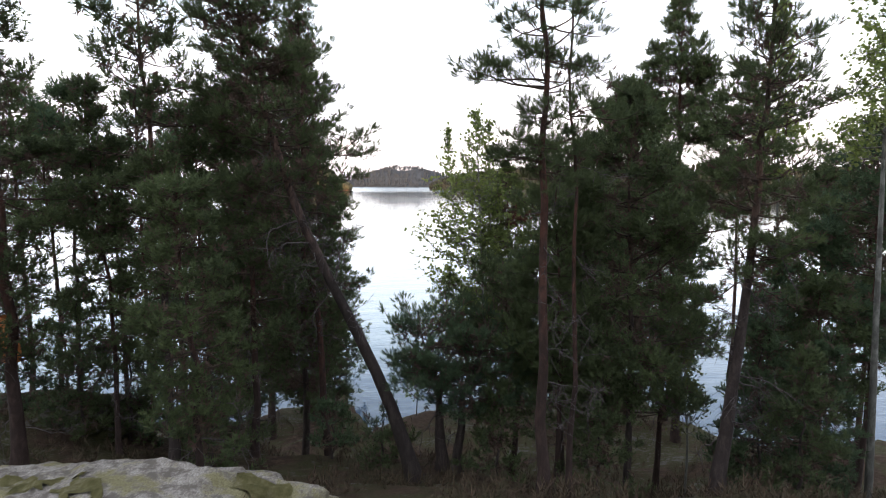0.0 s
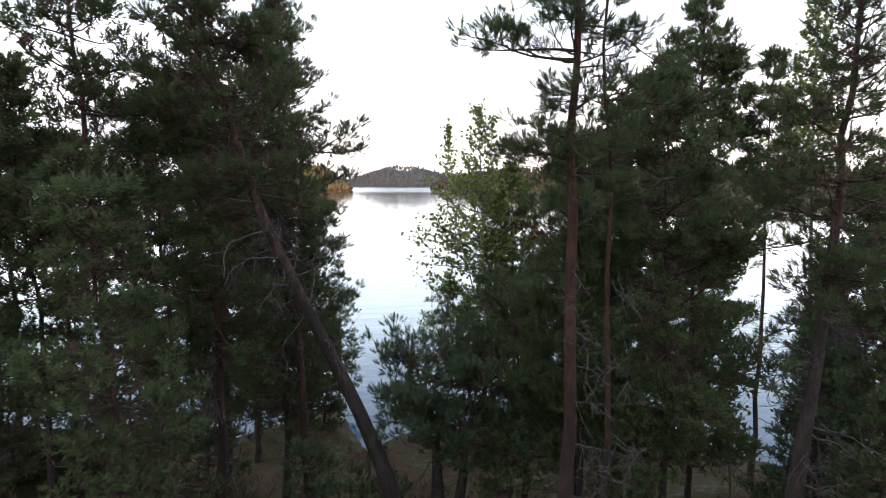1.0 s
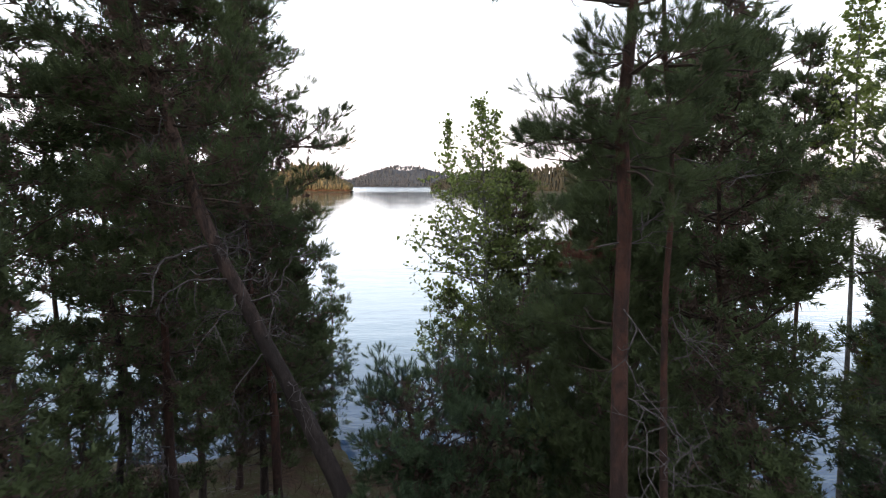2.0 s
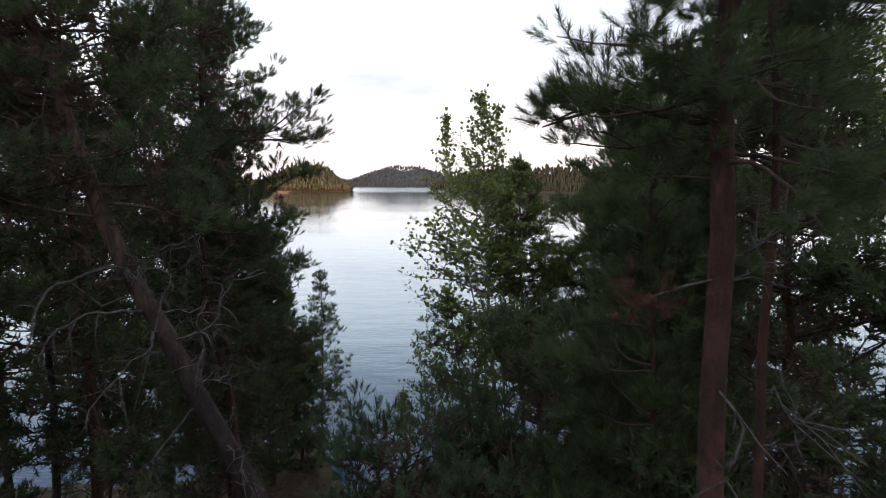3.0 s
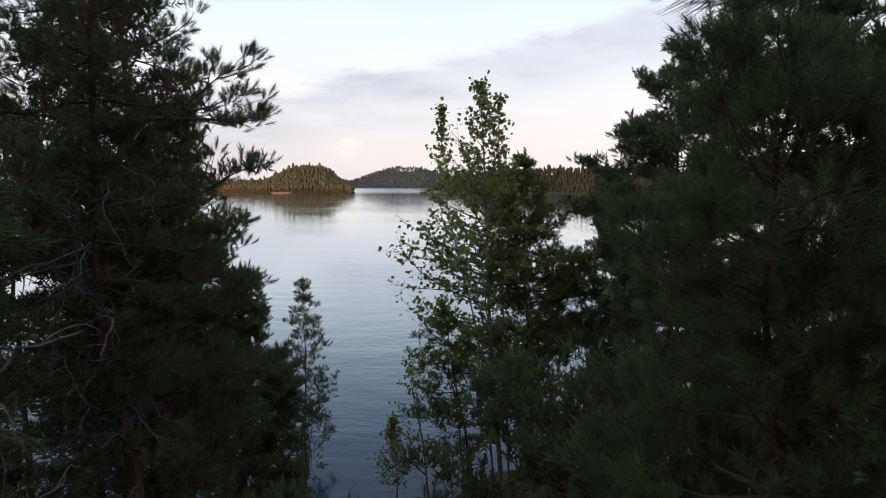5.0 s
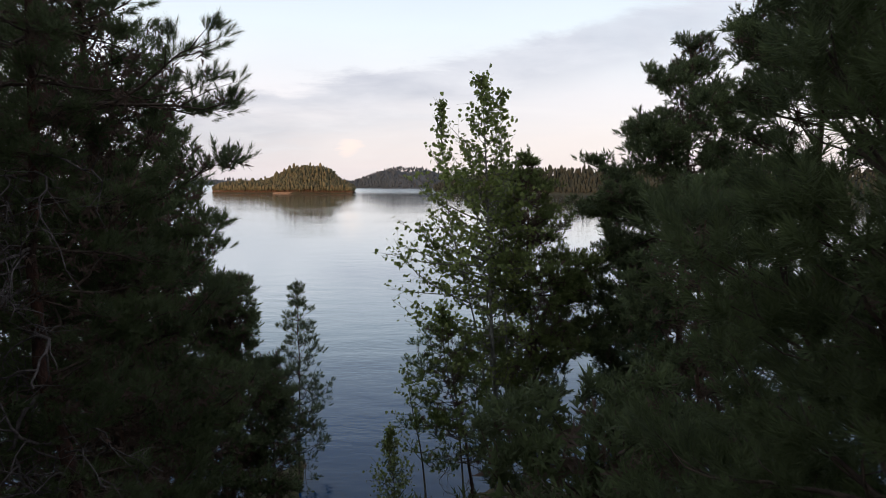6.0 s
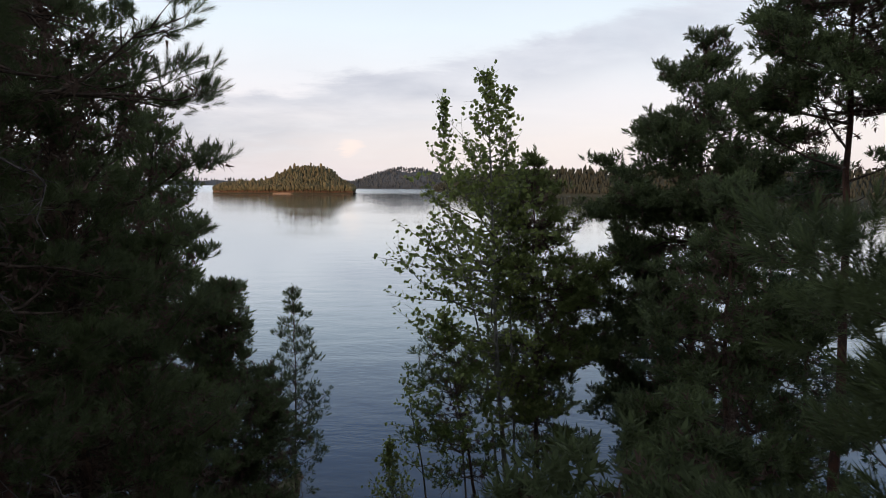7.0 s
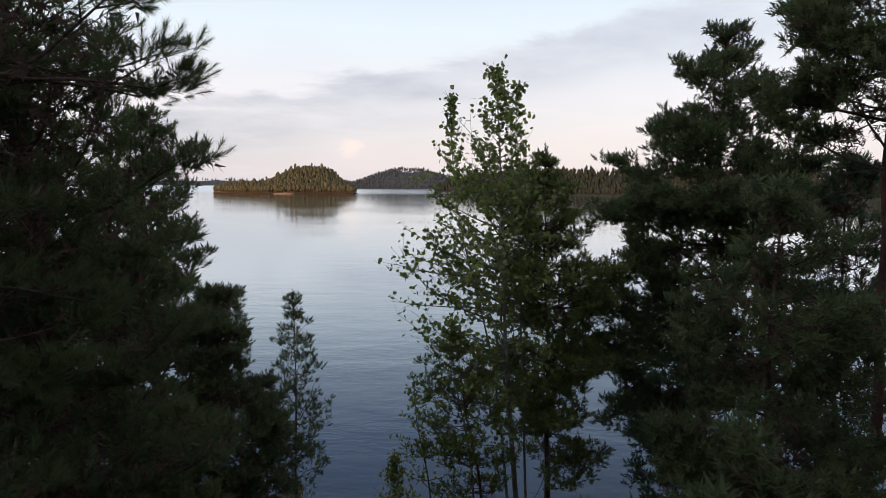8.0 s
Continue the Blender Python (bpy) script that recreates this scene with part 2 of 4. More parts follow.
SHORE_ROCK = twig_material("pale_shore_rock", (0.20, 0.13, 0.09), (0.34, 0.23, 0.16))


# ---- mesh helpers ----
def mesh_from(name, verts, faces_flat, sides, mat, smooth=False):
    """A mesh from an array of vertices and an array of faces that all have the same number of corners."""
    verts, faces_flat = np.asarray(verts, np.float32), np.asarray(faces_flat, np.int32)
    nf = faces_flat.shape[0]
    me = bpy.data.meshes.new(name)
    me.vertices.add(len(verts))
    me.vertices.foreach_set("co", verts.ravel())
    me.loops.add(nf * sides)
    me.loops.foreach_set("vertex_index", faces_flat.ravel())
    me.polygons.add(nf)
    me.polygons.foreach_set("loop_start", np.arange(nf, dtype=np.int32) * sides)
    me.polygons.foreach_set("use_smooth", np.full(nf, smooth))
    me.materials.append(mat)
    me.update(calc_edges=True)
    me.validate()
    return me


def part_mesh(name, me, parent, label=""):
    ob = new(name, me)
    ob.parent = parent
    if label:
        tagged(ob, label)
    return ob


def part(name, bm, mat, parent=None, label="", smooth=True):
    me = bpy.data.meshes.new(name)
    for f in bm.faces:
        f.smooth = smooth
    bm.to_mesh(me)
    bm.free()
    me.materials.append(mat)
    return part_mesh(name, me, parent, label)


def tube(pts, radii, sides, out, wobble=0.0, rng=None):
    """Adds a tapered tube along pts, closed at its tip, to out = [vertex arrays, quad arrays, count]."""
    pts = np.asarray(pts, float)
    n = len(pts)
    tang = np.gradient(pts, axis=0)
    tang /= np.linalg.norm(tang, axis=1)[:, None] + 1e-9
    ref = np.array((0.0, 0.0, 1.0)) if abs(tang[0][2]) < 0.8 else np.array((1.0, 0.0, 0.0))
    a = np.cross(tang, ref)
    a /= np.linalg.norm(a, axis=1)[:, None] + 1e-9
    b = np.cross(tang, a)
    ang = np.arange(sides) * (2 * math.pi / sides)
    rad = np.asarray(radii, float)[:, None] * np.ones(sides)
    if wobble and rng is not None:
        rad = rad * (1 + wobble * (rng.random((n, sides)) - 0.5) + wobble * 0.8 * (rng.random((1, sides)) - 0.5))
    ring = pts[:, None, :] + rad[..., None] * (np.cos(ang)[None, :, None] * a[:, None, :] + np.sin(ang)[None, :, None] * b[:, None, :])
    i = np.arange(n - 1)[:, None] * sides
    j = np.arange(sides)[None, :]
    k = (np.arange(sides) + 1)[None, :] % sides
    quads = np.stack([i + j, i + k, i + sides + k, i + sides + j], -1).reshape(-1, 4) + out[2]
    out[0].append(ring.reshape(-1, 3))
    out[1].append(quads)
    out[2] += n * sides


def tube_mesh(name, out, mat):
    return mesh_from(name, np.concatenate(out[0]), np.concatenate(out[1]), 4, mat, True)


def frames_of(dirs, rng):
    """Random-rolled orthonormal frames (N, 3, 3) whose third column is dirs."""
    d = dirs / (np.linalg.norm(dirs, axis=1)[:, None] + 1e-9)
    r = rng.normal(size=d.shape)
    a = np.cross(d, r)
    a /= np.linalg.norm(a, axis=1)[:, None] + 1e-9
    return np.stack([a, np.cross(d, a), d], -1)


def tuft_template(count, rng, lean=46, length=0.4, width=0.04):
    """Needles of one shoot of length 1: thin blades all round the axis that lean forward, most of them near the tip."""
    v = []
    for i in range(count):
        s = ((i + rng.random()) / count) ** 0.8
        az = i * 2.39996 + rng.random() * 0.8
        tip = radians(lean + 22 * (rng.random() - 0.5)) * (1.0 if s < 0.7 else 1.0 - 2.2 * (s - 0.7))
        out = np.array((math.cos(az) * math.sin(tip), math.sin(az) * math.sin(tip), math.cos(tip)))
        side = np.array((-math.sin(az), math.cos(az), 0.0))
        root = np.array((0, 0, s * 0.85))
        ln = length * (0.75 + 0.4 * rng.random())
        v += [root - side * width * 0.5, root + side * width * 0.5, root + out * ln]
    return np.array(v)


def place_tufts(pos, dirs, size, template):
    """Vertices and triangles of copies of the template at pos, along dirs, scaled by size."""
    rng = np.random.default_rng(len(pos))
    fr = frames_of(dirs, rng)
    v = np.einsum("nij,kj->nki", fr, template) * size[:, None, None] + pos[:, None, :]
    verts = v.reshape(-1, 3)
    return verts, np.arange(len(verts)).reshape(-1, 3)


def leaf_template():
    """One round leaf with a point, slightly folded: six corners and a midrib."""
    return np.array([(0, 0, 0.0), (-0.36, 0.07, 0.25), (-0.42, 0.09, 0.55), (0, -0.02, 1.0), (0.42, 0.09, 0.55), (0.36, 0.07, 0.25)])


# ---- ground, water ----
# behind y = -14 rises an unseen ridge, added to block the low sun
GY = [-90, -60, -38, -14, -3, 3.0, 5.4, 7.6, 10, 12, 14, 17, 20, 22.4, 26, 40, 70]
GZ = [21, 21, 19, 9.5, 6.3, 5.6, 5.0, 4.15, 3.4, 2.2, 1.3, 0.6, 0.28, 0.1, -0.8, -4, -8]


SHORE_X = [-14, -6.2, -4.8, -3.7, -2.4, -1.0, 3.0, 4.2, 5.4, 6.1, 7.3, 8.6, 14]
SHORE_SHIFT = [4.0, 3.0, 0.9, -0.9, 4.3, 2.5, 0.4, 1.4, 1.4, 0.6, 0.8, 4.4, 5.0]


def ground_z(x, y):
    k = min(1.0, max(0.0, (y - 9.0) / 7.0))
    z = float(np.interp(y + k * float(np.interp(x, SHORE_X, SHORE_SHIFT)), GY, GZ))
    z += 1.15 * math.exp(-((x + 7.5) / 2.6) ** 2 - ((y - 10) / 2.2) ** 2)
    dip = min(1.0, max(0.0, (x - 0.3) / 2.2))
    z -= 0.75 * dip * dip * (3 - 2 * dip) * math.exp(-((y - 9.6) / 2.6) ** 2)
    w = 1.0 if y > -12 else 0.4
    return z + w * (0.20 * noise.noise(Vector((x * 0.45, y * 0.45, 3.1))) + 0.10 * noise.noise(Vector((x * 1.3, y * 1.3, 7.7))))


def build_ground():
    xs = np.concatenate([-np.geomspace(150, 15, 14), np.arange(-14, 14.01, 0.3), np.geomspace(15, 150, 14)])
    ys = np.concatenate([np.arange(-90, -2, 4.0), np.arange(-1.5, 27, 0.3), np.arange(28, 71, 3.0)])
    verts = [(x, y, ground_z(x, y) + 0.05 * noise.noise(Vector((x * 4, y * 4, 1)))) for y in ys for x in xs]
    nx, ny = len(xs), len(ys)
    idx = np.arange(nx * ny).reshape(ny, nx)
    quads = np.stack([idx[:-1, :-1], idx[:-1, 1:], idx[1:, 1:], idx[1:, :-1]], -1).reshape(-1, 4)
    ob = new("ground", mesh_from("ground", verts, quads, 4, GROUND, True))
    return tagged(ob, "sloping forest floor of litter, moss and granite down to the lake", "ground", kind="structure")


def build_water():
    bm = bmesh.new()
    vs = [bm.verts.new(c) for c in ((-4500, 12, 0), (4500, 12, 0), (4500, 4500, 0), (-4500, 4500, 0))]
    bm.faces.new(vs)
    ob = part("water", bm, WATER, smooth=False)
    return tagged(ob, "calm lake with fine ripples reflecting the evening sky", "lake", kind="structure")


build_ground()
build_water()


# ---- distant land ----
def hill(name, label, outline, tree_h, count, mat_tree, seed, bank=None, stems=False, group="far shores"):
    """A wooded shore: a low landform along outline = [(x, y, land height, depth)], and its wood as one mass of trees."""
    rng = np.random.default_rng(seed)
    o = np.array(outline, float)
    s = np.concatenate([[0], np.cumsum(np.hypot(np.diff(o[:, 0]), np.diff(o[:, 1])))])
    m = 60
    t = np.linspace(0, s[-1], m)
    X, Y, H, D = (np.interp(t, s, o[:, k]) for k in range(4))
    prof = [(-0.06, -2.0, 0), (0.0, 0.5, 0.0), (0.07, 1.2, 0.05), (0.2, 0.5, 0.4), (0.42, 0, 0.85), (0.6, 0, 1.0), (0.85, 0, 0.6), (1.0, -2, 0.0)]
    verts = []
    for i in range(m):
        for d, add, k in prof:
            w = 0.25 * H[i] * noise.noise(Vector((t[i] * 0.02, d * 3, seed)))
            verts.append((X[i], Y[i] + d * D[i], add + H[i] * k + w * k))
    p = len(prof)
    idx = np.arange(m * p).reshape(m, p)
    quads = np.stack([idx[:-1, :-1], idx[1:, :-1], idx[1:, 1:], idx[:-1, 1:]], -1).reshape(-1, 4)
    land = new(name, mesh_from(name, verts, quads, 4, bank or mat_tree, True))
    tagged(land, label, "shore", kind="structure")
    V, F, base = [], [], 0
    TV, TF = [], []
    kd, kz = [q[0] for q in prof], [q[2] for q in prof]
    ring = 4
    for _ in range(count):
        u = rng.random() * s[-1]
        d = 0.0 + 0.78 * rng.random() ** 1.3
        x, y, h, dep = (np.interp(u, t, q) for q in (X, Y, H, D))
        z = h * float(np.interp(d, kd, kz)) + 0.4
        th = tree_h * (0.5 + 0.5 * rng.random()) * (1.35 if rng.random() < 0.04 else 1)
        th = min(th, 3.5 + h * 1.6) if h < 6 else th
        w = th * (0.11 + 0.09 * rng.random())
        front = stems and d < 0.24
        spire = rng.random() < 0.25
        prof_t = [(0.06, 0.5), (0.25, 1.0), (0.6, 0.62), (0.85, 0.30), (1.0, 0.02)] if spire else [(0.18, 0.4), (0.45, 1.0), (0.7, 1.05), (0.9, 0.7), (1.0, 0.15)]
        if front:
            prof_t = [(0.42, 0.3), (0.55, 0.9), (0.75, 1.0), (0.92, 0.6), (1.0, 0.1)]
            n0 = len(TV)
            r = 0.02 * th
            for zz, rr in ((-0.5, r), (0.62 * th, r * 0.6)):
                TV += [(x + rr * math.cos(a), y + dep * d + rr * math.sin(a), z + zz) for a in (0, 2.1, 4.2)]
            TF += [(n0 + k, n0 + (k + 1) % 3, n0 + 3 + (k + 1) % 3, n0 + 3 + k) for k in range(3)]
        for zz, rr in prof_t:
            off = rng.random()
            for k in range(ring):
                a = k * 2 * math.pi / ring + off
                r = w * rr * (0.5 + 1.0 * rng.random())
                V.append((x + r * math.cos(a), y + dep * d + r * math.sin(a), z + th * (zz + 0.07 * (rng.random() - 0.5))))
        for j in range(len(prof_t) - 1):
            for k in range(ring):
                F.append((base + j * ring + k, base + j * ring + (k + 1) % ring, base + (j + 1) * ring + (k + 1) % ring, base + (j + 1) * ring + k))
        base += ring * len(prof_t)
    wood = new("forest", mesh_from("forest", V, F, 4, mat_tree, True))
    tagged(wood, "mixed conifer wood covering " + label.split(" ", 1)[1], "forest", group, kind="stuff")
    if stems:
        tagged(new("tree_stems", mesh_from("tree_stems", TV, TF, 4, FAR_STEMS)), "bare orange pine stems along the shoreline", "tree stems", group, kind="stuff")


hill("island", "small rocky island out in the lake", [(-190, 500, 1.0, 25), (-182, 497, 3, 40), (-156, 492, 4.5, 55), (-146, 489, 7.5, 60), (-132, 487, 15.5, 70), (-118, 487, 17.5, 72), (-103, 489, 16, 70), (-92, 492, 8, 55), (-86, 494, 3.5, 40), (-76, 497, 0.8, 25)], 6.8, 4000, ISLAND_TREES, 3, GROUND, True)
hill("far_shore", "distant wooded shore across the lake", [(-230, 1060, 7, 80), (-165, 1040, 8, 80), (-130, 1020, 22, 90), (-85, 1000, 33, 110), (-45, 990, 31, 110), (10, 1000, 15, 90), (120, 1010, 15, 90), (220, 1010, 15, 90)], 6.5, 3000, HAZED_TREES, 5)
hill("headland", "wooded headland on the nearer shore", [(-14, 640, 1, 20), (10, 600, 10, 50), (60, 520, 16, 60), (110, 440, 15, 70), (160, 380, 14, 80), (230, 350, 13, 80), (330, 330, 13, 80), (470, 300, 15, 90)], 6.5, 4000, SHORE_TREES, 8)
hill("far_coast", "low coast at the edge of the lake", [(-2400, 2500, 25, 200), (-1500, 2500, 22, 200), (-700, 2450, 18, 200), (0, 2500, 18, 200), (700, 2500, 20, 200)], 16, 700, HAZED_TREES, 9)
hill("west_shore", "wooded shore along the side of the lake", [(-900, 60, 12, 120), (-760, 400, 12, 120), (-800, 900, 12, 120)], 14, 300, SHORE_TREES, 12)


# ---- trees ----
def polyline(points, n):
    p = np.array(points, float)
    s = np.linspace(0, len(p) - 1, n)
    i = np.clip(s.astype(int), 0, len(p) - 2)
    f = (s - i)[:, None]
    p0, p1, p2, p3 = p[np.maximum(i - 1, 0)], p[i], p[i + 1], p[np.minimum(i + 2, len(p) - 1)]
    return 0.5 * (2 * p1 + (p2 - p0) * f + (2 * p0 - 5 * p1 + 4 * p2 - p3) * f ** 2 + (3 * p1 - p0 - 3 * p2 + p3) * f ** 3)


def branch_line(start, az, length, lift, curve, rng, n=7):
    """A branch that leaves the trunk at start; lift is its first slope and curve its bend, in degrees."""
    pts = [np.array(start, float)]
    a, e = az, radians(lift)
    for i in range(n - 1):
        a += radians(rng.normal() * 12)
        e += radians(curve / (n - 1) + rng.normal() * 9)
        pts.append(pts[-1] + length / (n - 1) * np.array((math.sin(a) * math.cos(e), math.cos(a) * math.cos(e), math.sin(e))))
    return np.array(pts)


TUFT_RNG = np.random.default_rng(11)
# needles of one shoot, finer the nearer the tree stands to the flight line
TUFTS = {"near": tuft_template(58, TUFT_RNG, 54, 0.66, 0.034), "close": tuft_template(40, TUFT_RNG, 54, 0.64, 0.048), "mid": tuft_template(26, TUFT_RNG, 52, 0.6, 0.075),
         "far": tuft_template(11, TUFT_RNG, 52, 0.6, 0.17), "wood": tuft_template(8, TUFT_RNG, 50, 0.5, 0.2), "inner": tuft_template(9, TUFT_RNG, 62, 0.5, 0.15)}
CORES = {"near": (tuft_template(36, TUFT_RNG, 66, 0.5, 0.035), 1), "mid": (tuft_template(18, TUFT_RNG, 66, 0.5, 0.08), 1), "far": (tuft_template(9, TUFT_RNG, 66, 0.5, 0.2), 3)}


def keep_clear(pos):
    """Nothing grows into the drone's way."""
    x, y, z = pos[:, 0], pos[:, 1], pos[:, 2]
    way = np.interp(y, [0, 3, 5, 6.6, 7.2, 7.9], [0.0, 0.06, 0.21, 0.31, 0.27, 0.12])
    return ~((np.hypot(x - way, z - 8.0) < 0.27) & (y < 9.0))


CLUSTER = {"near": (6, 10), "close": (7, 10), "mid": (5, 8), "far": (4, 7), "wood": (2, 4)}   # fewest and most shoots of one tuft
REACH = [(0.0, 0.7), (0.12, 0.95), (0.45, 1.0), (0.75, 0.72), (0.92, 0.40), (1.0, 0.16)]


def pine(label, trunk, diameter, crown, left, right, seed, whorl=0.27, each=5, size=0.13, needles="mid", dead=(0, 0, 0), extra=(), mat=None, bark=None, fill=1.0, rust=None, pointed=False, plate=0.4, dead_way=(0.0, 6.28), dead_r=0.010, shape=(), bare=0.30, inner=1.0, front=1.0, snags=()):
    """A Scots pine. trunk: points from base to top in the world; crown: height at which living branches begin;
    left, right: the crown's reach towards -x and +x, scaled by shape = rows of (height, left, right) where given;
    dead: lowest, highest height and number of bare branches; extra: single long branches (height, azimuth, length,
    lift, curve and, where it differs, the bare share); bare: the share of a branch without needles; front: scales the branches on the side of the wood;
    snags: stout bent dead branches (height, azimuth, length, lift, curve, radius); rust: where a twig of dead needles hangs."""
    rng = np.random.default_rng(seed)
    base = np.array(trunk[0], float)
    root = new("pine_tree")
    root.location = base
    tagged(root, label, "pine tree", "pines on the shore")
    line = polyline(trunk, 16)
    line[1:-1, :2] += rng.normal(size=(14, 2)) * 0.018
    zs = line[:, 2]
    top = zs[-1]
    h = (zs - zs[0]) / (top - zs[0])
    rad = diameter / 2 * (1.0 - 0.86 * h ** 0.9) + diameter * 0.28 * np.exp(-h * 22)
    out = [[], [], 0]
    tube(line - base, rad, 10, out, 0.16, rng)
    part_mesh("trunk", tube_mesh("trunk", out, bark or PINE_BARK), root, "flaking grey and orange bark")

    def at(z):
        return np.array([np.interp(z, zs, line[:, k]) for k in range(3)])

    limbs = []
    z = crown
    turn = rng.random() * 6.28
    while z < top - 0.08:
        r = (z - crown) / (top - crown)
        if shape:
            lo_z = [q[0] for q in shape]
            gl, gr = (float(np.interp(z, lo_z, [q[k] for q in shape])) for k in (1, 2))
        else:
            reach = 0.95 * (1 - r) ** 0.8 + 0.10 if pointed else float(np.interp(r, *zip(*REACH)))
            gl, gr = left * reach, right * reach
        turn += 0.7 + rng.random()
        for k in range(each + 1):
            az = turn + k * 2 * math.pi / (each + 1) + rng.normal() * 0.25
            side = math.sin(az)
            lim = (gl if side < 0 else gr) * abs(side) + 0.5 * (gl + gr) * (1 - abs(side))
            ln = lim * (0.55 + 0.5 * rng.random()) * (0.6 if rng.random() < 0.2 else 1.0)
            ln *= 1.0 - (1.0 - front) * min(1.0, 1.8 * (1.0 - r)) * max(0.0, -math.cos(az)) ** 0.5
            limbs.append((z + rng.normal() * 0.05, az, ln, -4 + 40 * r * r + rng.normal() * 8, 24 - 8 * r + rng.normal() * 8))
        z += whorl * (1.0 + 0.6 * rng.random()) * (1 - 0.3 * r)
    limbs += list(extra)
    P, D, S, I, C = [], [], [], [], []
    UP = np.array((0, 0, 1.0))

    def shoot(p, d):
        P.append(p), D.append(d), S.append(size * (0.6 + 0.32 * rng.random()))

    for zb, az, ln, lift, curve, *own in limbs:
        ln, naked = max(ln, 0.12), own[0] if own else bare
        bl = branch_line(at(min(zb, top)), az, ln, lift, curve, rng, 8)
        free = keep_clear(bl)
        if not free.all():
            bl = bl[:int(np.argmin(free))]
            if len(bl) < 3:
                continue
        out = [[], [], 0]
        r0 = min(0.005 + 0.010 * ln, np.interp(min(zb, top), zs, rad) * 0.8)
        if needles == "far":
            tube(bl[::2] - base, np.linspace(r0, 0.003, len(bl))[::2], 4, out)
        else:
            tube(bl - base, np.linspace(r0, 0.003, len(bl)), 5, out)
        tops = len(bl) - 1
        twigs = max(3, int(round((1 - naked) * ln / 0.118 * fill)))
        for i in range(twigs):
            s = 1.0 - (1 - naked) * (i + 0.5 * rng.random()) / twigs if i else 1.0
            f = s * tops
            j = min(int(f), tops - 1)
            p0 = bl[j] + (f - j) * (bl[j + 1] - bl[j])
            d0 = bl[j + 1] - bl[j]
            d0 = d0 / (np.linalg.norm(d0) + 1e-9)
            across = np.cross(d0, UP)
            across /= np.linalg.norm(across) + 1e-9
            sidew = across * (0 if i == 0 else 1 if i % 2 else -1)
            d = d0 * 0.75 + sidew * (0.55 + 0.5 * rng.random()) + UP * (0.55 * rng.random() - 0.05) * (1 - 0.6 * plate) + rng.normal(size=3) * 0.16
            d /= np.linalg.norm(d)
            tl = (0.08 + 0.42 * ln * min(1.0, (1.12 - s) * 1.5)) * (0.55 + 0.6 * rng.random())
            p1 = p0 + d * tl
            if not keep_clear(np.array([p0, p1])).all():
                continue
            knee = (p0 + p1) / 2 + rng.normal(size=3) * 0.05 * tl
            tube(np.array([p0, knee, p1] if needles in ("near", "close") else [p0, p1]) - base, (max(0.0035, r0 * 0.4), 0.003, 0.002)[:3 if needles in ("near", "close") else 2], 3, out)
            n = max(1, int(round(tl / (size * 1.25))))
            for m in range(n):
                g = 1.0 - 0.75 * m / n
                pc = p0 + (p1 - p0) * g + (rng.normal(size=3) * size * (0.45, 0.45, 0.25) if m else 0)
                C.append(pc - d * size * 0.3)
                lead = d * 0.8 + UP * 0.4 + (rng.normal(size=3) * 0.4 if m else 0)
                for q in range(rng.integers(*CLUSTER[needles])):
                    w = rng.normal(size=3)
                    w /= np.linalg.norm(w) + 1e-9
                    shoot(pc + w * size * (0.45, 0.45, 0.24), lead * (1.2 if q == 0 else 0.75) + w * 0.65 + UP * 0.3)
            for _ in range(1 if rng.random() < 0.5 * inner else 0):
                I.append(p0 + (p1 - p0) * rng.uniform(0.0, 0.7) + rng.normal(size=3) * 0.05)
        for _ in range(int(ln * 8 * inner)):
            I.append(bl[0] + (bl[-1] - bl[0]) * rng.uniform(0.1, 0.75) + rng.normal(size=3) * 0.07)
        for _ in range(int(naked * ln * 9)):
            f = rng.uniform(0.15, min(0.9, naked + 0.2)) * tops
            j = min(int(f), tops - 1)
            p0 = bl[j] + (f - j) * (bl[j + 1] - bl[j])
            d = rng.normal(size=3) * (0.7, 0.7, 0.5)
            p1 = p0 + d * 0.09
            if keep_clear(np.array([p0, p1])).all():
                tube(np.array([p0, p1, p1 + d * 0.06 + rng.normal(size=3) * 0.04]) - base, (0.0035, 0.0026, 0.0012), 3, out)
        part_mesh("branch", tube_mesh("branch", out, BRANCH_WOOD), root)
    for i in range(8):
        shoot(at(top - 0.3 * i / 8), np.array((rng.normal() * 0.35, rng.normal() * 0.35, 1.0)))
    P, D, S = np.array(P), np.array(D), np.array(S)
    ok = keep_clear(P)
    v, f = place_tufts(P[ok] - base, D[ok], S[ok], TUFTS[needles])
    if needles in CORES:
        C = np.repeat(np.array(C), CORES[needles][1], 0)
        C = C[keep_clear(C)]
        C += rng.normal(size=C.shape) * size * 0.2
        v2, f2 = place_tufts(C - base, rng.normal(size=C.shape) * 0.6 + UP, size * rng.uniform(0.9, 1.3, len(C)), CORES[needles][0])
        v, f = np.concatenate([v, v2]), np.concatenate([f, f2 + len(v)])
    part_mesh("crown", mesh_from("crown", v, f, 3, mat or NEEDLES), root, "dense dark green needles in tufts")
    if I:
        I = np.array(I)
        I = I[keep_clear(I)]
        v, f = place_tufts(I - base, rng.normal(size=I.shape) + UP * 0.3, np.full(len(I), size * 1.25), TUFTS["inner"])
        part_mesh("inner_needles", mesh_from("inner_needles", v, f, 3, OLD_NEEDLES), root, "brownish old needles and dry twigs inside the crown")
    lo, hi, count = dead
    for i in range(count):
        zb = lo + (hi - lo) * (i + rng.random()) / count
        az = dead_way[0] + (dead_way[1] - dead_way[0]) * rng.random()
        ln = (0.35 + 0.65 * rng.random()) * 0.5 * (left + right)
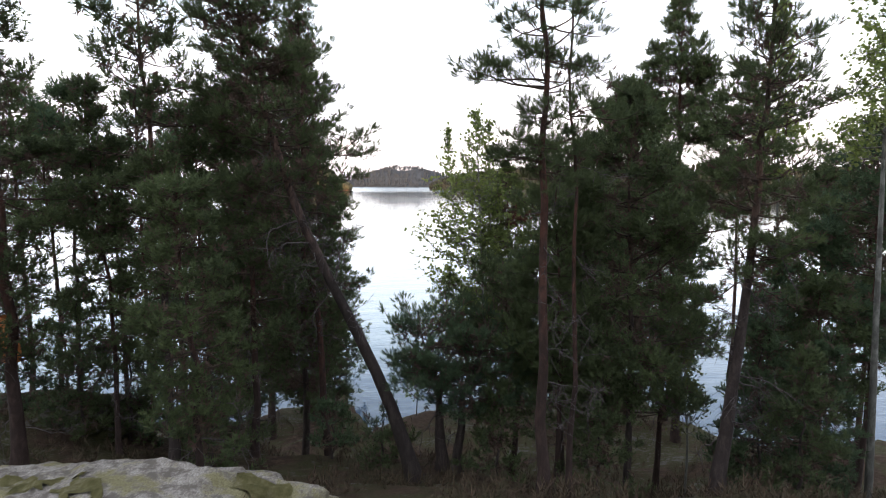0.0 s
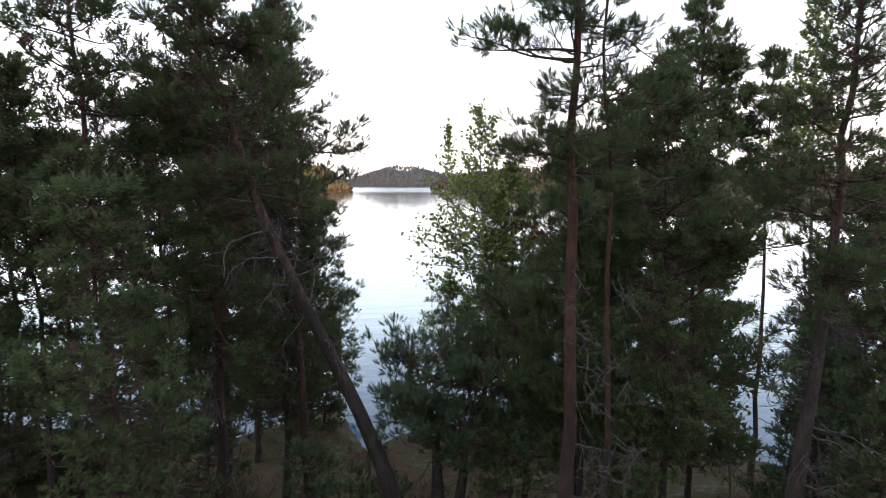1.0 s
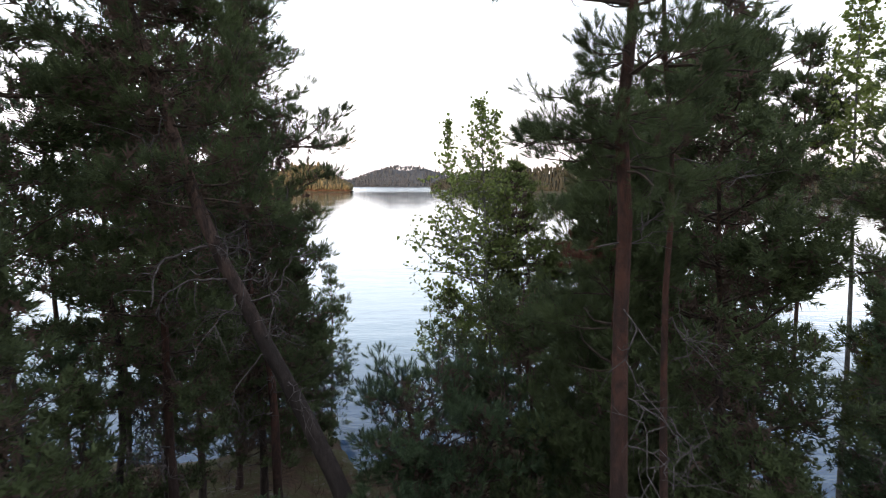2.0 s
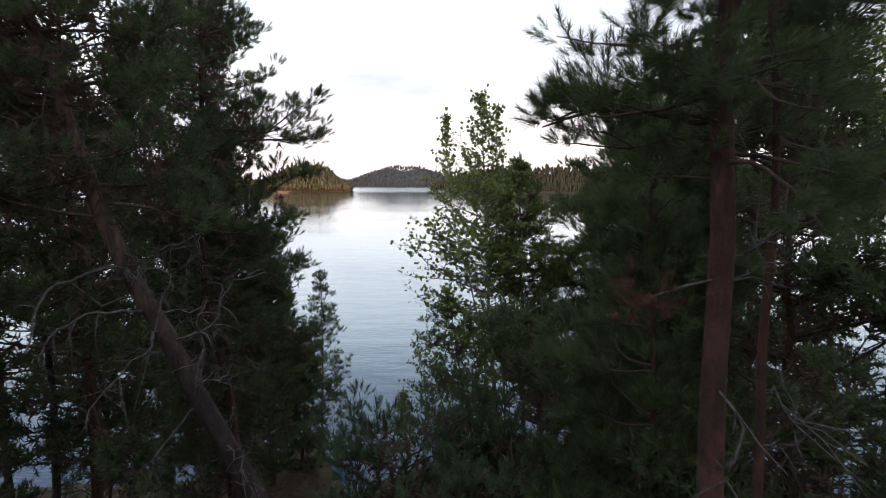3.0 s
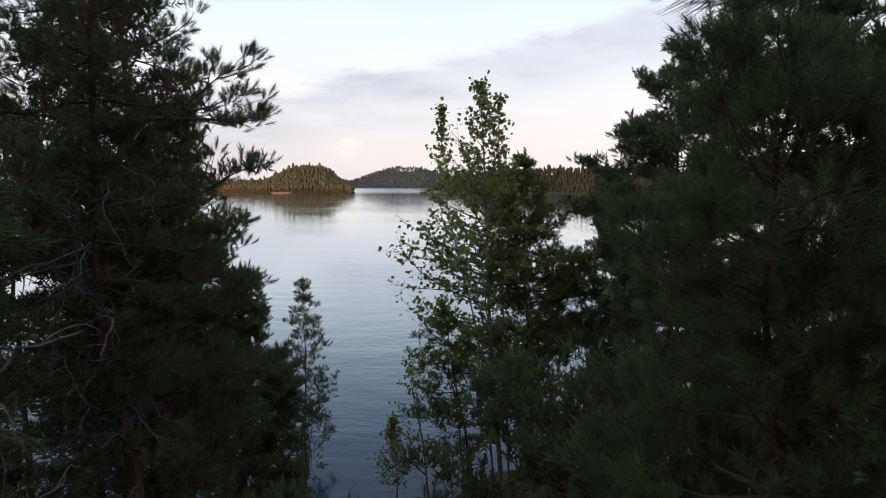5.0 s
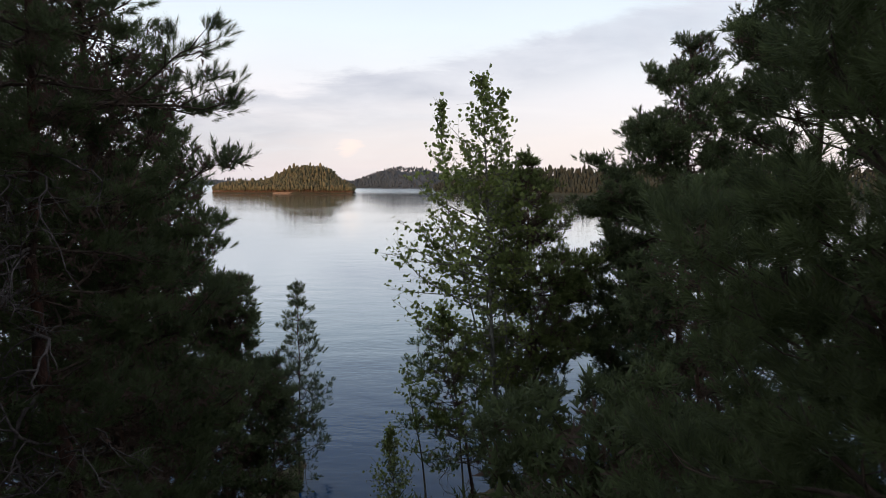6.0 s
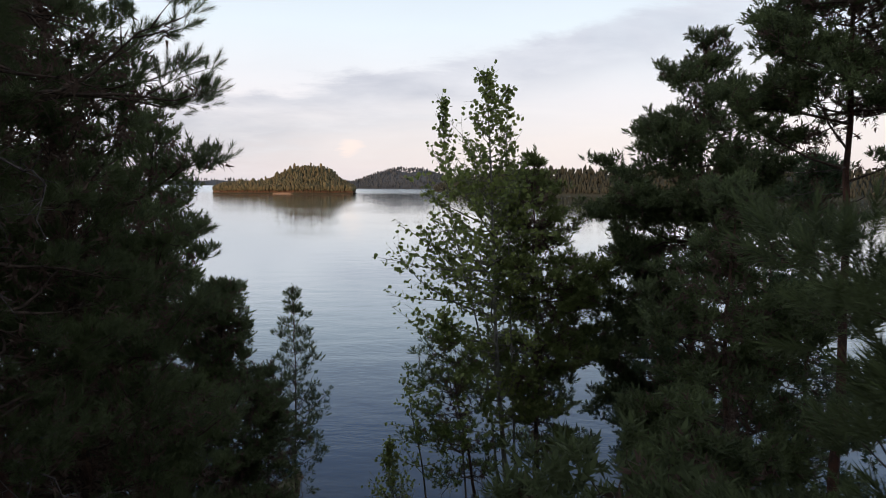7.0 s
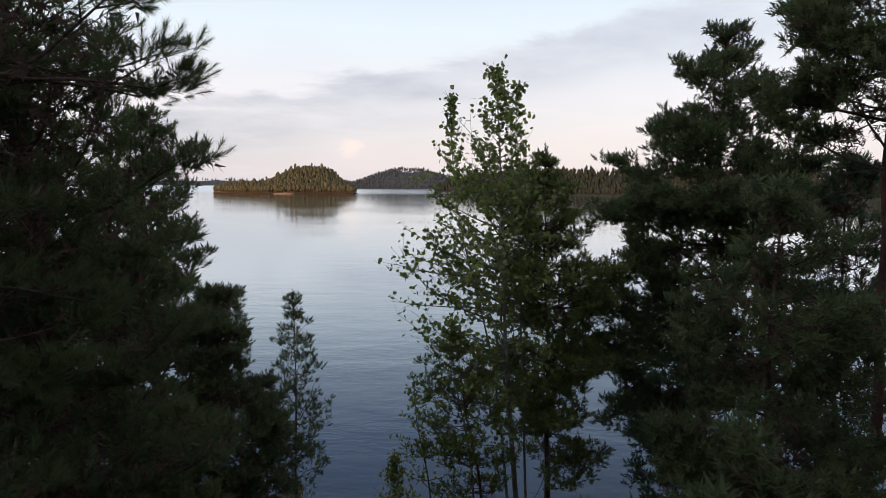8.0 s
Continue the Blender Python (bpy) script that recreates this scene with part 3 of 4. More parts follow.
        bl = branch_line(at(zb), az, ln, 6 + rng.normal() * 14, -45 + rng.normal() * 30, rng, 10)
        bl[2:] += np.cumsum(rng.normal(size=(8, 3)) * 0.028, 0)
        out = [[], [], 0]
        tube(bl - base, np.linspace(dead_r, 0.0025, 10), 4, out)
        for q in range(rng.integers(9, 16)):
            j = rng.integers(2, 9)
            d = bl[j] - bl[j - 1]
            d = d / np.linalg.norm(d) * 0.7 + rng.normal(size=3) * 0.7
            tl = 0.05 + 0.17 * rng.random()
            mid = bl[j] + d * tl * 0.5 + rng.normal(size=3) * 0.025
            end = mid + (d * 0.5 + rng.normal(size=3) * 0.35) * tl
            tube(np.array([bl[j], mid, end]) - base, (0.0038, 0.003, 0.0012), 3, out)
            fork = mid + (d * 0.4 + rng.normal(size=3) * 0.6) * tl * 0.6
            tube(np.array([mid, (mid + fork) / 2 + rng.normal(size=3) * 0.01, fork]) - base, (0.0026, 0.002, 0.001), 3, out)
        if keep_clear(bl).all():
            part_mesh("dead_branch", tube_mesh("dead_branch", out, DEAD_WOOD), root, "bare grey dead branch")
    for zb, az, ln, lift, curve, r0 in snags:
        bl = branch_line(at(zb), az, ln, lift, curve, rng, 14)
        bl[2:] += np.cumsum(rng.normal(size=(12, 3)) * 0.012, 0)
        out = [[], [], 0]
        tube(bl - base, np.linspace(r0, 0.005, 14), 7, out, 0.25, rng)
        for j in (5, 7, 9, 11):
            fork = branch_line(bl[j], az + rng.normal() * 0.9, ln * rng.uniform(0.2, 0.45), rng.normal() * 40, -70, rng, 7)
            tube(fork - base, np.linspace(r0 * 0.5, 0.002, 7), 5, out, 0.2, rng)
        if keep_clear(bl).all():
            part_mesh("dead_branch", tube_mesh("dead_branch", out, DEAD_WOOD), root, "stout bent dead branch with peeling bark")
    if rust:
        rust = np.array(rust)
        out = [[], [], 0]
        tube(np.array([at(rust[2] + 0.05), (at(rust[2]) + rust) / 2 + (0, 0, 0.03), rust]) - base, (0.006, 0.005, 0.002), 4, out)
        twig = part_mesh("dead_branch", tube_mesh("dead_branch", out, DEAD_WOOD), root, "bare grey dead branch")
        rp = rust + rng.normal(size=(26, 3)) * np.array((0.06, 0.05, 0.035))
        v, f = place_tufts(rp - base, rng.normal(size=(26, 3)) + (0, 0, -0.4), np.full(26, 0.055), TUFTS["near"])
        part_mesh("dead_needles", mesh_from("dead_needles", v, f, 3, DEAD_NEEDLES), twig, "rust-brown dead needles")
    return root


def on_ground(x, y, *more):
    """Trunk points from the ground at x, y, through the points given."""
    return [(x, y, ground_z(x, y) - 0.08), *more]


def straight(x, y, tx, ty, tz, sway=0.06):
    z0 = ground_z(x, y)
    return on_ground(x, y, (x + (tx - x) * 0.45 + sway, y + (ty - y) * 0.45, z0 + (tz - z0) * 0.4), (x + (tx - x) * 0.8 - sway * 0.5, y + (ty - y) * 0.8, z0 + (tz - z0) * 0.75), (tx, ty, tz))


# close to the flight line
pine("tall Scots pine with red-brown bark and bare lower branches", straight(1.06, 6.1, 0.94, 6.0, 11.3, 0.0), 0.125, 8.1, 0.6, 0.6, 21, 0.2, 5, 0.092, "near",
     (5.2, 7.8, 8), ((8.2, -0.35, 0.68, -2, 8), (8.22, -0.6, 0.58, -2, 8), (8.3, -0.45, 0.66, 0, 8), (8.14, -0.5, 0.62, -2, 8), (8.36, -0.7, 0.58, -2, 8), (8.2, -1.3, 0.36, 0, 12), (8.26, -1.7, 0.4, 4, 12), (8.92, -1.5, 0.82, 2, 12), (8.98, -1.2, 0.78, 4, 10), (8.9, -1.75, 0.7, 4, 12), (9.4, -1.4, 0.5, 4, 20), (8.3, 3.5, 0.36, 4, 10), (8.55, 2.6, 0.38, 4, 10)),
     rust=(0.76, 6.0, 7.66), dead_way=(0.8, 3.6), dead_r=0.0055, bare=0.35, inner=0.0, fill=1.15,
     shape=((8.05, 0.26, 0.4), (8.3, 0.32, 0.45), (8.5, 0.3, 0.4), (8.68, 0.2, 0.3), (8.82, 0.35, 0.4), (8.92, 0.62, 0.5), (9.05, 0.62, 0.55), (9.2, 0.3, 0.55), (9.5, 0.55, 0.65), (10.2, 0.5, 0.6), (11.3, 0.15, 0.15)))
pine("young pine branched to the ground beside taller stems", straight(1.62, 8.35, 1.58, 8.3, 8.45), 0.09, 5.0, 0.9, 0.9, 51, 0.24, 6, 0.135, "close", fill=1.35, bare=0.2, inner=0.0, front=0.5,
     shape=((5.0, 0.9, 0.8), (6.5, 0.95, 0.9), (7.0, 0.85, 0.85), (7.4, 0.62, 0.85), (7.9, 0.55, 0.7), (8.2, 0.42, 0.42), (8.45, 0.1, 0.1)))
pine("slender pine stem growing close beside a taller pine", straight(1.45, 6.6, 1.33, 6.5, 10.7, 0.03), 0.07, 8.2, 0.4, 0.75, 22, 0.4, 3, 0.115, "mid", (5.2, 8.2, 5), fill=0.75, dead_way=(0.6, 2.4), dead_r=0.0055)
pine("leaning old pine with a slanting dark trunk", on_ground(-0.36, 8.05, (-0.72, 8.05, 5.0), (-1.22, 8.0, 6.1), (-1.56, 7.97, 6.85), (-1.84, 7.85, 7.6), (-2.15, 7.8, 8.6), (-2.45, 7.75, 9.8), (-2.6, 7.7, 11.0)),
     0.20, 8.1, 1.0, 1.0, 23, 0.27, 6, 0.12, "mid", (6.3, 8.8, 18), ((7.5, -1.4, 0.8, 0, 20), (7.7, -0.6, 0.8, 0, 20), (7.9, 1.3, 0.7, 0, 20), (7.8, -1.9, 0.8, 0, 20)), bark=OLD_BARK, fill=1.7, dead_r=0.008, snags=((7.2, 3.8, 0.8, 20, -90, 0.012), (6.7, 2.5, 0.7, 10, 70, 0.011), (7.0, 1.7, 0.7, 10, -60, 0.010), (7.5, 4.6, 0.8, 0, -60, 0.011)), bare=0.36, front=0.55, inner=2.0,
     shape=((7.8, 0.8, 0.7), (8.6, 1.2, 0.95), (9.4, 1.1, 0.95), (10.2, 0.85, 0.7), (11.0, 0.2, 0.2)))
pine("pine with slim orange trunk and shaggy crown", on_ground(-2.1, 10.6, (-2.2, 10.65, 5.4), (-2.5, 10.7, 6.9), (-2.42, 10.75, 8.4), (-2.5, 10.9, 11.2)), 0.15, 5.9, 1.1, 1.0, 24, 0.25, 6, 0.105, "close",
     (5.0, 8.2, 26), ((8.38, 1.15, 1.34, 4, 4, 0.62), (8.42, 1.2, 1.3, 3, 5, 0.6), (8.34, 1.05, 1.3, 6, 2, 0.62), (8.46, 1.25, 1.32, 1, 6, 0.62), (9.0, 1.5, 0.7, 0, 10)), fill=1.03, front=0.05, inner=0.9, dead_way=(1.8, 4.6), dead_r=0.009,
     snags=((7.25, 3.35, 1.0, 15, -130, 0.017), (6.9, 2.7, 0.9, 25, -150, 0.015), (7.5, 3.0, 0.9, 5, -90, 0.013), (6.5, 3.7, 1.0, 10, -100, 0.016), (6.2, 2.9, 0.8, 0, 60, 0.013)),
     shape=((5.6, 0.9, 0.6), (6.6, 1.1, 0.95), (7.4, 1.2, 1.15), (7.9, 1.2, 0.9), (8.25, 1.2, 0.75), (8.5, 1.2, 0.75), (8.8, 1.2, 0.8), (9.1, 1.1, 0.8), (9.7, 1.0, 0.75), (10.4, 0.7, 0.45), (11.2, 0.15, 0.15)))
pine("low bushy pine with a flat dark crown", on_ground(0.0, 8.6, (-0.1, 8.7, 5.0), (-0.2, 8.8, 5.4), (-0.15, 8.9, 5.8)), 0.19, 4.95, 1.2, 1.15, 25, 0.22, 6, 0.12, "mid", (4.2, 5.2, 5), mat=NEEDLES_BLUE, bark=DARK_BARK, fill=1.25,
     shape=((4.9, 0.9, 0.9), (5.2, 1.1, 1.2), (5.5, 0.9, 1.1), (5.8, 0.4, 0.5)))
pine("low forked pine with a thick dark stem", on_ground(0.2, 8.5, (0.3, 8.6, 4.9), (0.5, 8.65, 5.4), (0.75, 8.7, 5.9)), 0.17, 4.8, 1.05, 1.05, 36, 0.22, 6, 0.12, "mid", (4.3, 5.2, 4), mat=NEEDLES_BLUE, bark=DARK_BARK, fill=1.15)
pine("low dense pine under taller trees", straight(1.15, 9.6, 1.05, 9.6, 6.7), 0.11, 4.5, 1.05, 1.05, 26, 0.33, 5, 0.13, "far", (4.0, 5.0, 4), fill=0.95)
pine("bushy dark pine branched almost to the ground", straight(2.65, 8.5, 2.6, 8.5, 9.2), 0.12, 4.7, 1.4, 1.25, 27, 0.34, 5, 0.14, "far", (4.4, 6.0, 6), bark=DARK_BARK, fill=0.95,
     shape=((4.7, 1.3, 1.3), (6.5, 1.35, 1.4), (7.6, 1.1, 1.2), (8.1, 0.8, 0.75), (8.6, 0.5, 0.4), (9.2, 0.1, 0.1)))
pine("straight pine with a bare lower trunk", straight(3.25, 6.9, 3.61, 6.82, 10.3, 0.03), 0.165, 6.85, 0.66, 0.7, 28, 0.25, 5, 0.105, "mid", (4.9, 7.5, 16), bark=DARK_BARK, plate=0.5, fill=1.15,
     shape=((6.85, 0.58, 0.5), (7.7, 0.95, 0.95), (8.17, 0.85, 1.0), (9.0, 0.54, 0.75), (9.6, 0.54, 0.5), (10.3, 0.12, 0.12)))
pine("dense pine with a rounded green crown", straight(3.95, 10.8, 3.9, 10.8, 8.4), 0.12, 4.3, 1.3, 1.0, 29, 0.30, 5, 0.125, "far", (3.8, 5.0, 4), fill=1.05)
pine("pine with an open top and hidden lower trunk", straight(-3.7, 8.0, -3.85, 8.0, 11.2), 0.13, 6.6, 1.0, 0.95, 30, 0.33, 5, 0.12, "far", (4.8, 7.0, 10), bark=DARK_BARK)
pine("young pine with a narrow pointed top", straight(-4.6, 8.3, -4.74, 8.3, 9.35), 0.08, 5.5, 0.6, 0.6, 31, 0.30, 5, 0.125, "far", (4.6, 5.8, 6))
orange_pine = pine("pine with an orange patch on its trunk", straight(-5.32, 7.3, -5.27, 7.2, 10.4), 0.17, 5.9, 0.95, 0.95, 32, 0.31, 5, 0.12, "far", (4.9, 6.5, 8))


def bark_patch(tree, z, radius, height):
    """An orange sleeve on the trunk, coloured as a spot of low sunlight."""
    rng = np.random.default_rng(4)
    line = np.array([(0.012 * math.sin(k), 0, z + height * k / 7) for k in range(8)]) + (0.02, 0, 0)
    out = [[], [], 0]
    tube(line, radius * (1 + 0.03 * rng.random(8)), 12, out, 0.06, rng)
    trunk = next(c for c in tree.children if c.name.startswith("trunk"))
    part_mesh("bark_patch", tube_mesh("bark_patch", out, SUN_ORANGE), trunk, "orange sun patch on the trunk, put into the colour")


# the sunlit spot is an orange part, not light from the sun lamp
bark_patch(orange_pine, 1.5, 0.094, 0.55)
pine("short dense pine in the shade", straight(-2.55, 6.05, -2.6, 6.0, 8.2), 0.10, 5.4, 0.75, 0.75, 33, 0.28, 5, 0.115, "far", (4.9, 5.8, 4), fill=0.9)
pine("shaggy pine among close neighbours", straight(-3.0, 9.3, -3.0, 9.3, 10.3), 0.13, 5.6, 1.2, 1.15, 34, 0.36, 5, 0.13, "far", (4.2, 6.2, 12), fill=0.75)
pine("tall pine with clustered branch tips over the lake", straight(-2.9, 12.3, -2.95, 12.3, 11.0), 0.16, 3.8, 1.2, 1.2, 35, 0.31, 6, 0.135, "mid", (3.0, 4.6, 5), fill=0.92, plate=0.3, bark=DARK_BARK, inner=2.0,
     shape=((3.8, 1.0, 1.0), (5.5, 1.2, 1.45), (6.6, 1.3, 1.5), (7.4, 1.3, 1.55), (7.9, 1.2, 1.2), (8.3, 1.2, 0.9), (9.0, 1.0, 0.8), (10.2, 0.6, 0.5), (11.0, 0.15, 0.15)))
LOW = [(-0.9, 8.4, 4.9, 0.5), (-1.7, 8.9, 4.75, 0.45), (4.5, 7.4, 5.9, 0.65), (5.2, 9.6, 7.0, 0.9), (2.0, 7.6, 5.7, 0.6), (4.7, 8.8, 6.3, 0.8), (-3.3, 8.3, 6.2, 0.75), (-4.4, 9.7, 6.2, 0.8), (0.75, 8.2, 5.3, 0.5), (5.3, 8.2, 5.9, 0.55), (-5.35, 8.7, 6.5, 0.6), (-5.95, 9.3, 6.3, 0.55), (-4.95, 9.3, 6.6, 0.6), (-6.6, 9.0, 6.4, 0.5), (-3.8, 10.9, 6.6, 0.9)]
for i, (x, y, top, reach) in enumerate(LOW):
    pine("low young pine in the undergrowth", straight(x, y, x + 0.05, y, top, 0.02), 0.05, ground_z(x, y) + 0.2, reach, reach, 130 + i, 0.3, 5, 0.11, "far", mat=NEEDLES_BLUE if i % 2 else NEEDLES, bark=DARK_BARK, pointed=True)
# further down the slope
SLOPE = [
    (-6.6, 10.2, 9.2, 0.5, 7.4, 0.10), (-6.05, 9.8, 9.6, 0.5, 7.6, 0.10), (-5.4, 10.1, 8.9, 0.6, 7.0, 0.09), (-4.25, 10.6, 9.4, 1.0, 5.2, 0.11),
    (-6.3, 12.6, 9.8, 1.0, 6.4, 0.14), (-4.7, 14.3, 10.0, 1.6, 3.2, 0.16), (-9.2, 13.2, 10.2, 1.4, 7.0, 0.16), (-7.3, 16.4, 9.2, 1.6, 4.2, 0.16),
    (-5.0, 17.2, 8.0, 1.5, 2.0, 0.14),
    (7.7, 16.0, 10.9, 1.05, 7.1, 0.15), (7.1, 10.0, 8.8, 1.3, 5.0, 0.13), (8.1, 12.8, 8.2, 1.5, 3.5, 0.12), (9.6, 13.6, 9.2, 1.5, 4.8, 0.15), (12.2, 15.6, 8.4, 1.7, 3.5, 0.15),
    (5.95, 9.3, 6.4, 0.9, 4.4, 0.09), (3.4, 14.0, 7.7, 1.6, 2.6, 0.14), (7.1, 18.8, 8.3, 1.5, 2.4, 0.14), (2.4, 12.0, 6.0, 1.1, 2.9, 0.10), (6.7, 11.8, 6.5, 0.9, 3.2, 0.10), (4.9, 20.4, 4.6, 1.2, 0.8, 0.08),
]
slope_pines = []
for i, (x, y, top, reach, crown, dia) in enumerate(SLOPE):
    slope_pines.append(pine("pine on the slope with a dark ragged crown", straight(x, y, x + 0.1 * math.sin(i * 2.1), y, top), dia, crown, reach, reach, 60 + i, 0.44, 5, 0.16, "far",
         (ground_z(x, y) + 0.7, crown + 0.4, 6), mat=NEEDLES_BLUE if i % 3 == 1 else NEEDLES, bark=DARK_BARK if i % 2 else PINE_BARK, fill=0.85 if i < 9 else 1.1, plate=0.5))
# at the water's edge
pine("broad pine with stout rising limbs by the water", straight(6.8, 17.1, 6.45, 17.0, 12.8), 0.22, 9.1, 1.7, 1.6, 41, 0.36, 6, 0.155, "far", (2.6, 8.6, 14), ((8.2, -1.5, 2.0, 14, 30), (8.9, -1.3, 2.1, 16, 24), (8.5, -1.8, 1.9, 20, 20), (8.0, 1.4, 1.6, 10, 20)), fill=1.9, plate=0.4, bare=0.42,
     shape=((9.0, 1.7, 1.4), (9.8, 2.1, 1.6), (10.6, 1.5, 1.3), (11.6, 0.8, 0.8), (12.8, 0.15, 0.15)))
pine("wide dark pine reaching low over the water", straight(6.1, 22.0, 6.35, 22.0, 11.4), 0.24, 1.8, 2.6, 2.4, 42, 0.55, 6, 0.19, "far", (1.0, 2.8, 5), ((7.5, -1.5, 2.8, -2, 14), (6.6, -1.4, 2.8, 0, 10), (5.3, -1.45, 2.9, -2, 10), (4.3, -1.6, 2.9, -4, 10)), bark=DARK_BARK, fill=1.15, plate=0.7,
     shape=((1.8, 2.2, 2.0), (4.0, 3.0, 2.5), (6.0, 3.0, 2.5), (7.6, 2.8, 2.3), (8.3, 2.0, 1.9), (8.7, 1.6, 1.6), (9.4, 1.7, 1.5), (10.1, 1.5, 1.3), (10.5, 0.7, 0.8), (11.4, 0.25, 0.25)))
pine("slim pine standing against an aspen", straight(2.5, 21.8, 2.28, 21.7, 8.75), 0.14, 1.6, 1.3, 2.0, 43, 0.42, 6, 0.175, "far", (0.9, 3.0, 5), bark=DARK_BARK, fill=0.95, plate=0.5, mat=LIT_NEEDLES,
     shape=((1.6, 1.2, 1.6), (4.0, 1.4, 2.2), (6.0, 1.2, 1.9), (7.2, 0.85, 1.2), (8.0, 0.4, 0.45), (8.75, 0.08, 0.08)))
pine("small pine with flat green layers of branches", straight(1.0, 20.0, 0.35, 19.9, 4.7), 0.10, 1.6, 1.9, 1.1, 44, 0.55, 5, 0.135, "far", (0.8, 1.8, 4), fill=0.85, plate=1.0, mat=FRESH_NEEDLES)
pine("spreading pine at the lake edge", straight(-5.7, 19.6, -5.75, 19.7, 9.2), 0.18, 1.2, 2.0, 1.85, 45, 0.50, 6, 0.18, "far", (0.8, 2.2, 5), fill=1.1, plate=0.6)
pine("short dense pine at the lake edge", straight(-4.2, 18.8, -4.05, 18.8, 6.0), 0.12, 0.9, 1.3, 1.1, 46, 0.34, 6, 0.16, "far", fill=1.2, plate=0.4, inner=1.5)
pine("squat dense pine among the shore rocks", straight(-3.75, 20.0, -3.65, 20.0, 3.9), 0.08, 0.5, 1.0, 1.0, 48, 0.32, 6, 0.15, "far", fill=1.1, plate=0.4, inner=1.5)
pine("slender young pine with an open pointed crown", straight(-3.62, 22.3, -3.6, 22.3, 5.4, 0.02), 0.07, 0.7, 1.0, 1.1, 47, 0.36, 6, 0.12, "mid", fill=0.8, inner=0.0, bare=0.25,
     shape=((0.7, 1.0, 1.1), (2.2, 0.95, 1.05), (3.4, 0.62, 0.75), (4.3, 0.42, 0.45), (4.9, 0.2, 0.2), (5.4, 0.05, 0.05)))


# unseen pines added behind the camera to hold back sky light
blocker_pine = pine("unseen pine added behind the camera to block sky light", straight(-9.5, -8.0, -9.4, -8.0, 14.5), 0.22, 9.6, 1.6, 1.6, 90, 0.7, 5, 0.26, "wood", inner=0.0)
for i, x in enumerate((-6.4, -3.6, -1.4, 1.8, 4.4, 7.6)):
    y = -8.0 - 2.0 * (i * 7 % 3)
    copy_thing(blocker_pine, pose(x, y, ground_z(x, y) - 0.05, 0, 0, 67 * i))


def leafy(name, label, trunk, diameter, crown, left, right, seed, leaf=0.07, whorl=0.22, each=2, lift=38, mat=None, category="aspen tree", density=1.0, shape=()):
    """A broad-leaved tree or shrub: ascending limbs, thin twigs and single round leaves."""
    rng = np.random.default_rng(seed)
    base = np.array(trunk[0], float)
    root = new(name)
    root.location = base
    tagged(root, label, category, "broad-leaved growth")
    line = polyline(trunk, 14)
    zs = line[:, 2]
    top = zs[-1]
    h = (zs - zs[0]) / (top - zs[0])
    rad = diameter / 2 * (1 - 0.93 * h) + 0.003
    out = [[], [], 0]
    tube(line - base, rad, 9, out, 0.08, rng)
    part_mesh("trunk", tube_mesh("trunk", out, ASPEN_BARK), root, "smooth grey-green bark")
    P, D, S = [], [], []

    def leaves(p0, p1, n):
        for _ in range(n):
            g = rng.random()
            P.append(p0 + (p1 - p0) * g + rng.normal(size=3) * 0.03)
            D.append(np.array((rng.normal(), rng.normal(), -0.3 + rng.normal() * 0.8)))
            S.append(leaf * (0.65 + 0.6 * rng.random()))

    z, turn = crown, rng.random() * 6.28
    while z < top - 0.05:
        r = (z - crown) / (top - crown)
        reach = (1 - r) ** 1.45 * (0.75 + 0.25 * min(1, r / 0.2)) + 0.06
        for k in range(each):
            turn += 2.4 + rng.normal() * 0.3
            side = math.sin(turn)
            gl, gr = (left * reach, right * reach) if not shape else (float(np.interp(z, [q[0] for q in shape], [q[c] for q in shape])) for c in (1, 2))
            ln = ((gl if side < 0 else gr) * abs(side) + 0.5 * (gl + gr) * (1 - abs(side))) * (0.5 + 0.55 * rng.random())
            st = np.array([np.interp(z, zs, line[:, q]) for q in range(3)])
            bl = branch_line(st, turn, ln, lift * (0.5 + 0.75 * r) + rng.normal() * 8, 16, rng, 7)
            out = [[], [], 0]
            r0 = 0.004 + 0.008 * ln
            tube(bl - base, np.linspace(r0, 0.002, 7), 5, out)
            for q in range(max(3, int(ln * 9 * density))):
                s = 0.15 + 0.85 * rng.random()
                j = min(int(s * 6), 5)
                p0 = bl[j] + (s * 6 - j) * (bl[j + 1] - bl[j])
                d = (bl[j + 1] - bl[j]) / (np.linalg.norm(bl[j + 1] - bl[j]) + 1e-9) + rng.normal(size=3) * 0.55 + np.array((0, 0, 0.25))
                tl = (0.12 + 0.22 * ln * (1 - s)) * (0.6 + 0.7 * rng.random())
                p1 = p0 + d * tl
                tube(np.array([p0, (p0 + p1) / 2 + rng.normal(size=3) * 0.015, p1]) - base, (0.004, 0.003, 0.0012), 3, out)
                leaves(p0, p1, max(1, int(round(tl * 17 * density))))
            leaves(bl[-3], bl[-1], 4)
            part_mesh("branch", tube_mesh("branch", out, ASPEN_TWIG), root)
        z += whorl * (0.7 + 0.6 * rng.random()) * (1 - 0.45 * r)
    leaves(line[-3], line[-1], 14)
    P, D, S = np.array(P), np.array(D), np.array(S)
    fr = frames_of(D, rng)
    t = leaf_template()
    v = (np.einsum("nij,kj->nki", fr, t) * S[:, None, None] + (P - base)[:, None, :]).reshape(-1, 3)
    b = np.arange(len(P))[:, None] * 6
    f = np.concatenate([b + np.array([[0, 3, 2, 1]]), b + np.array([[0, 5, 4, 3]])], 0)
    part_mesh("crown", mesh_from("crown", v, f, 4, mat or ASPEN_LEAF), root, "loose round green leaves")
    return root


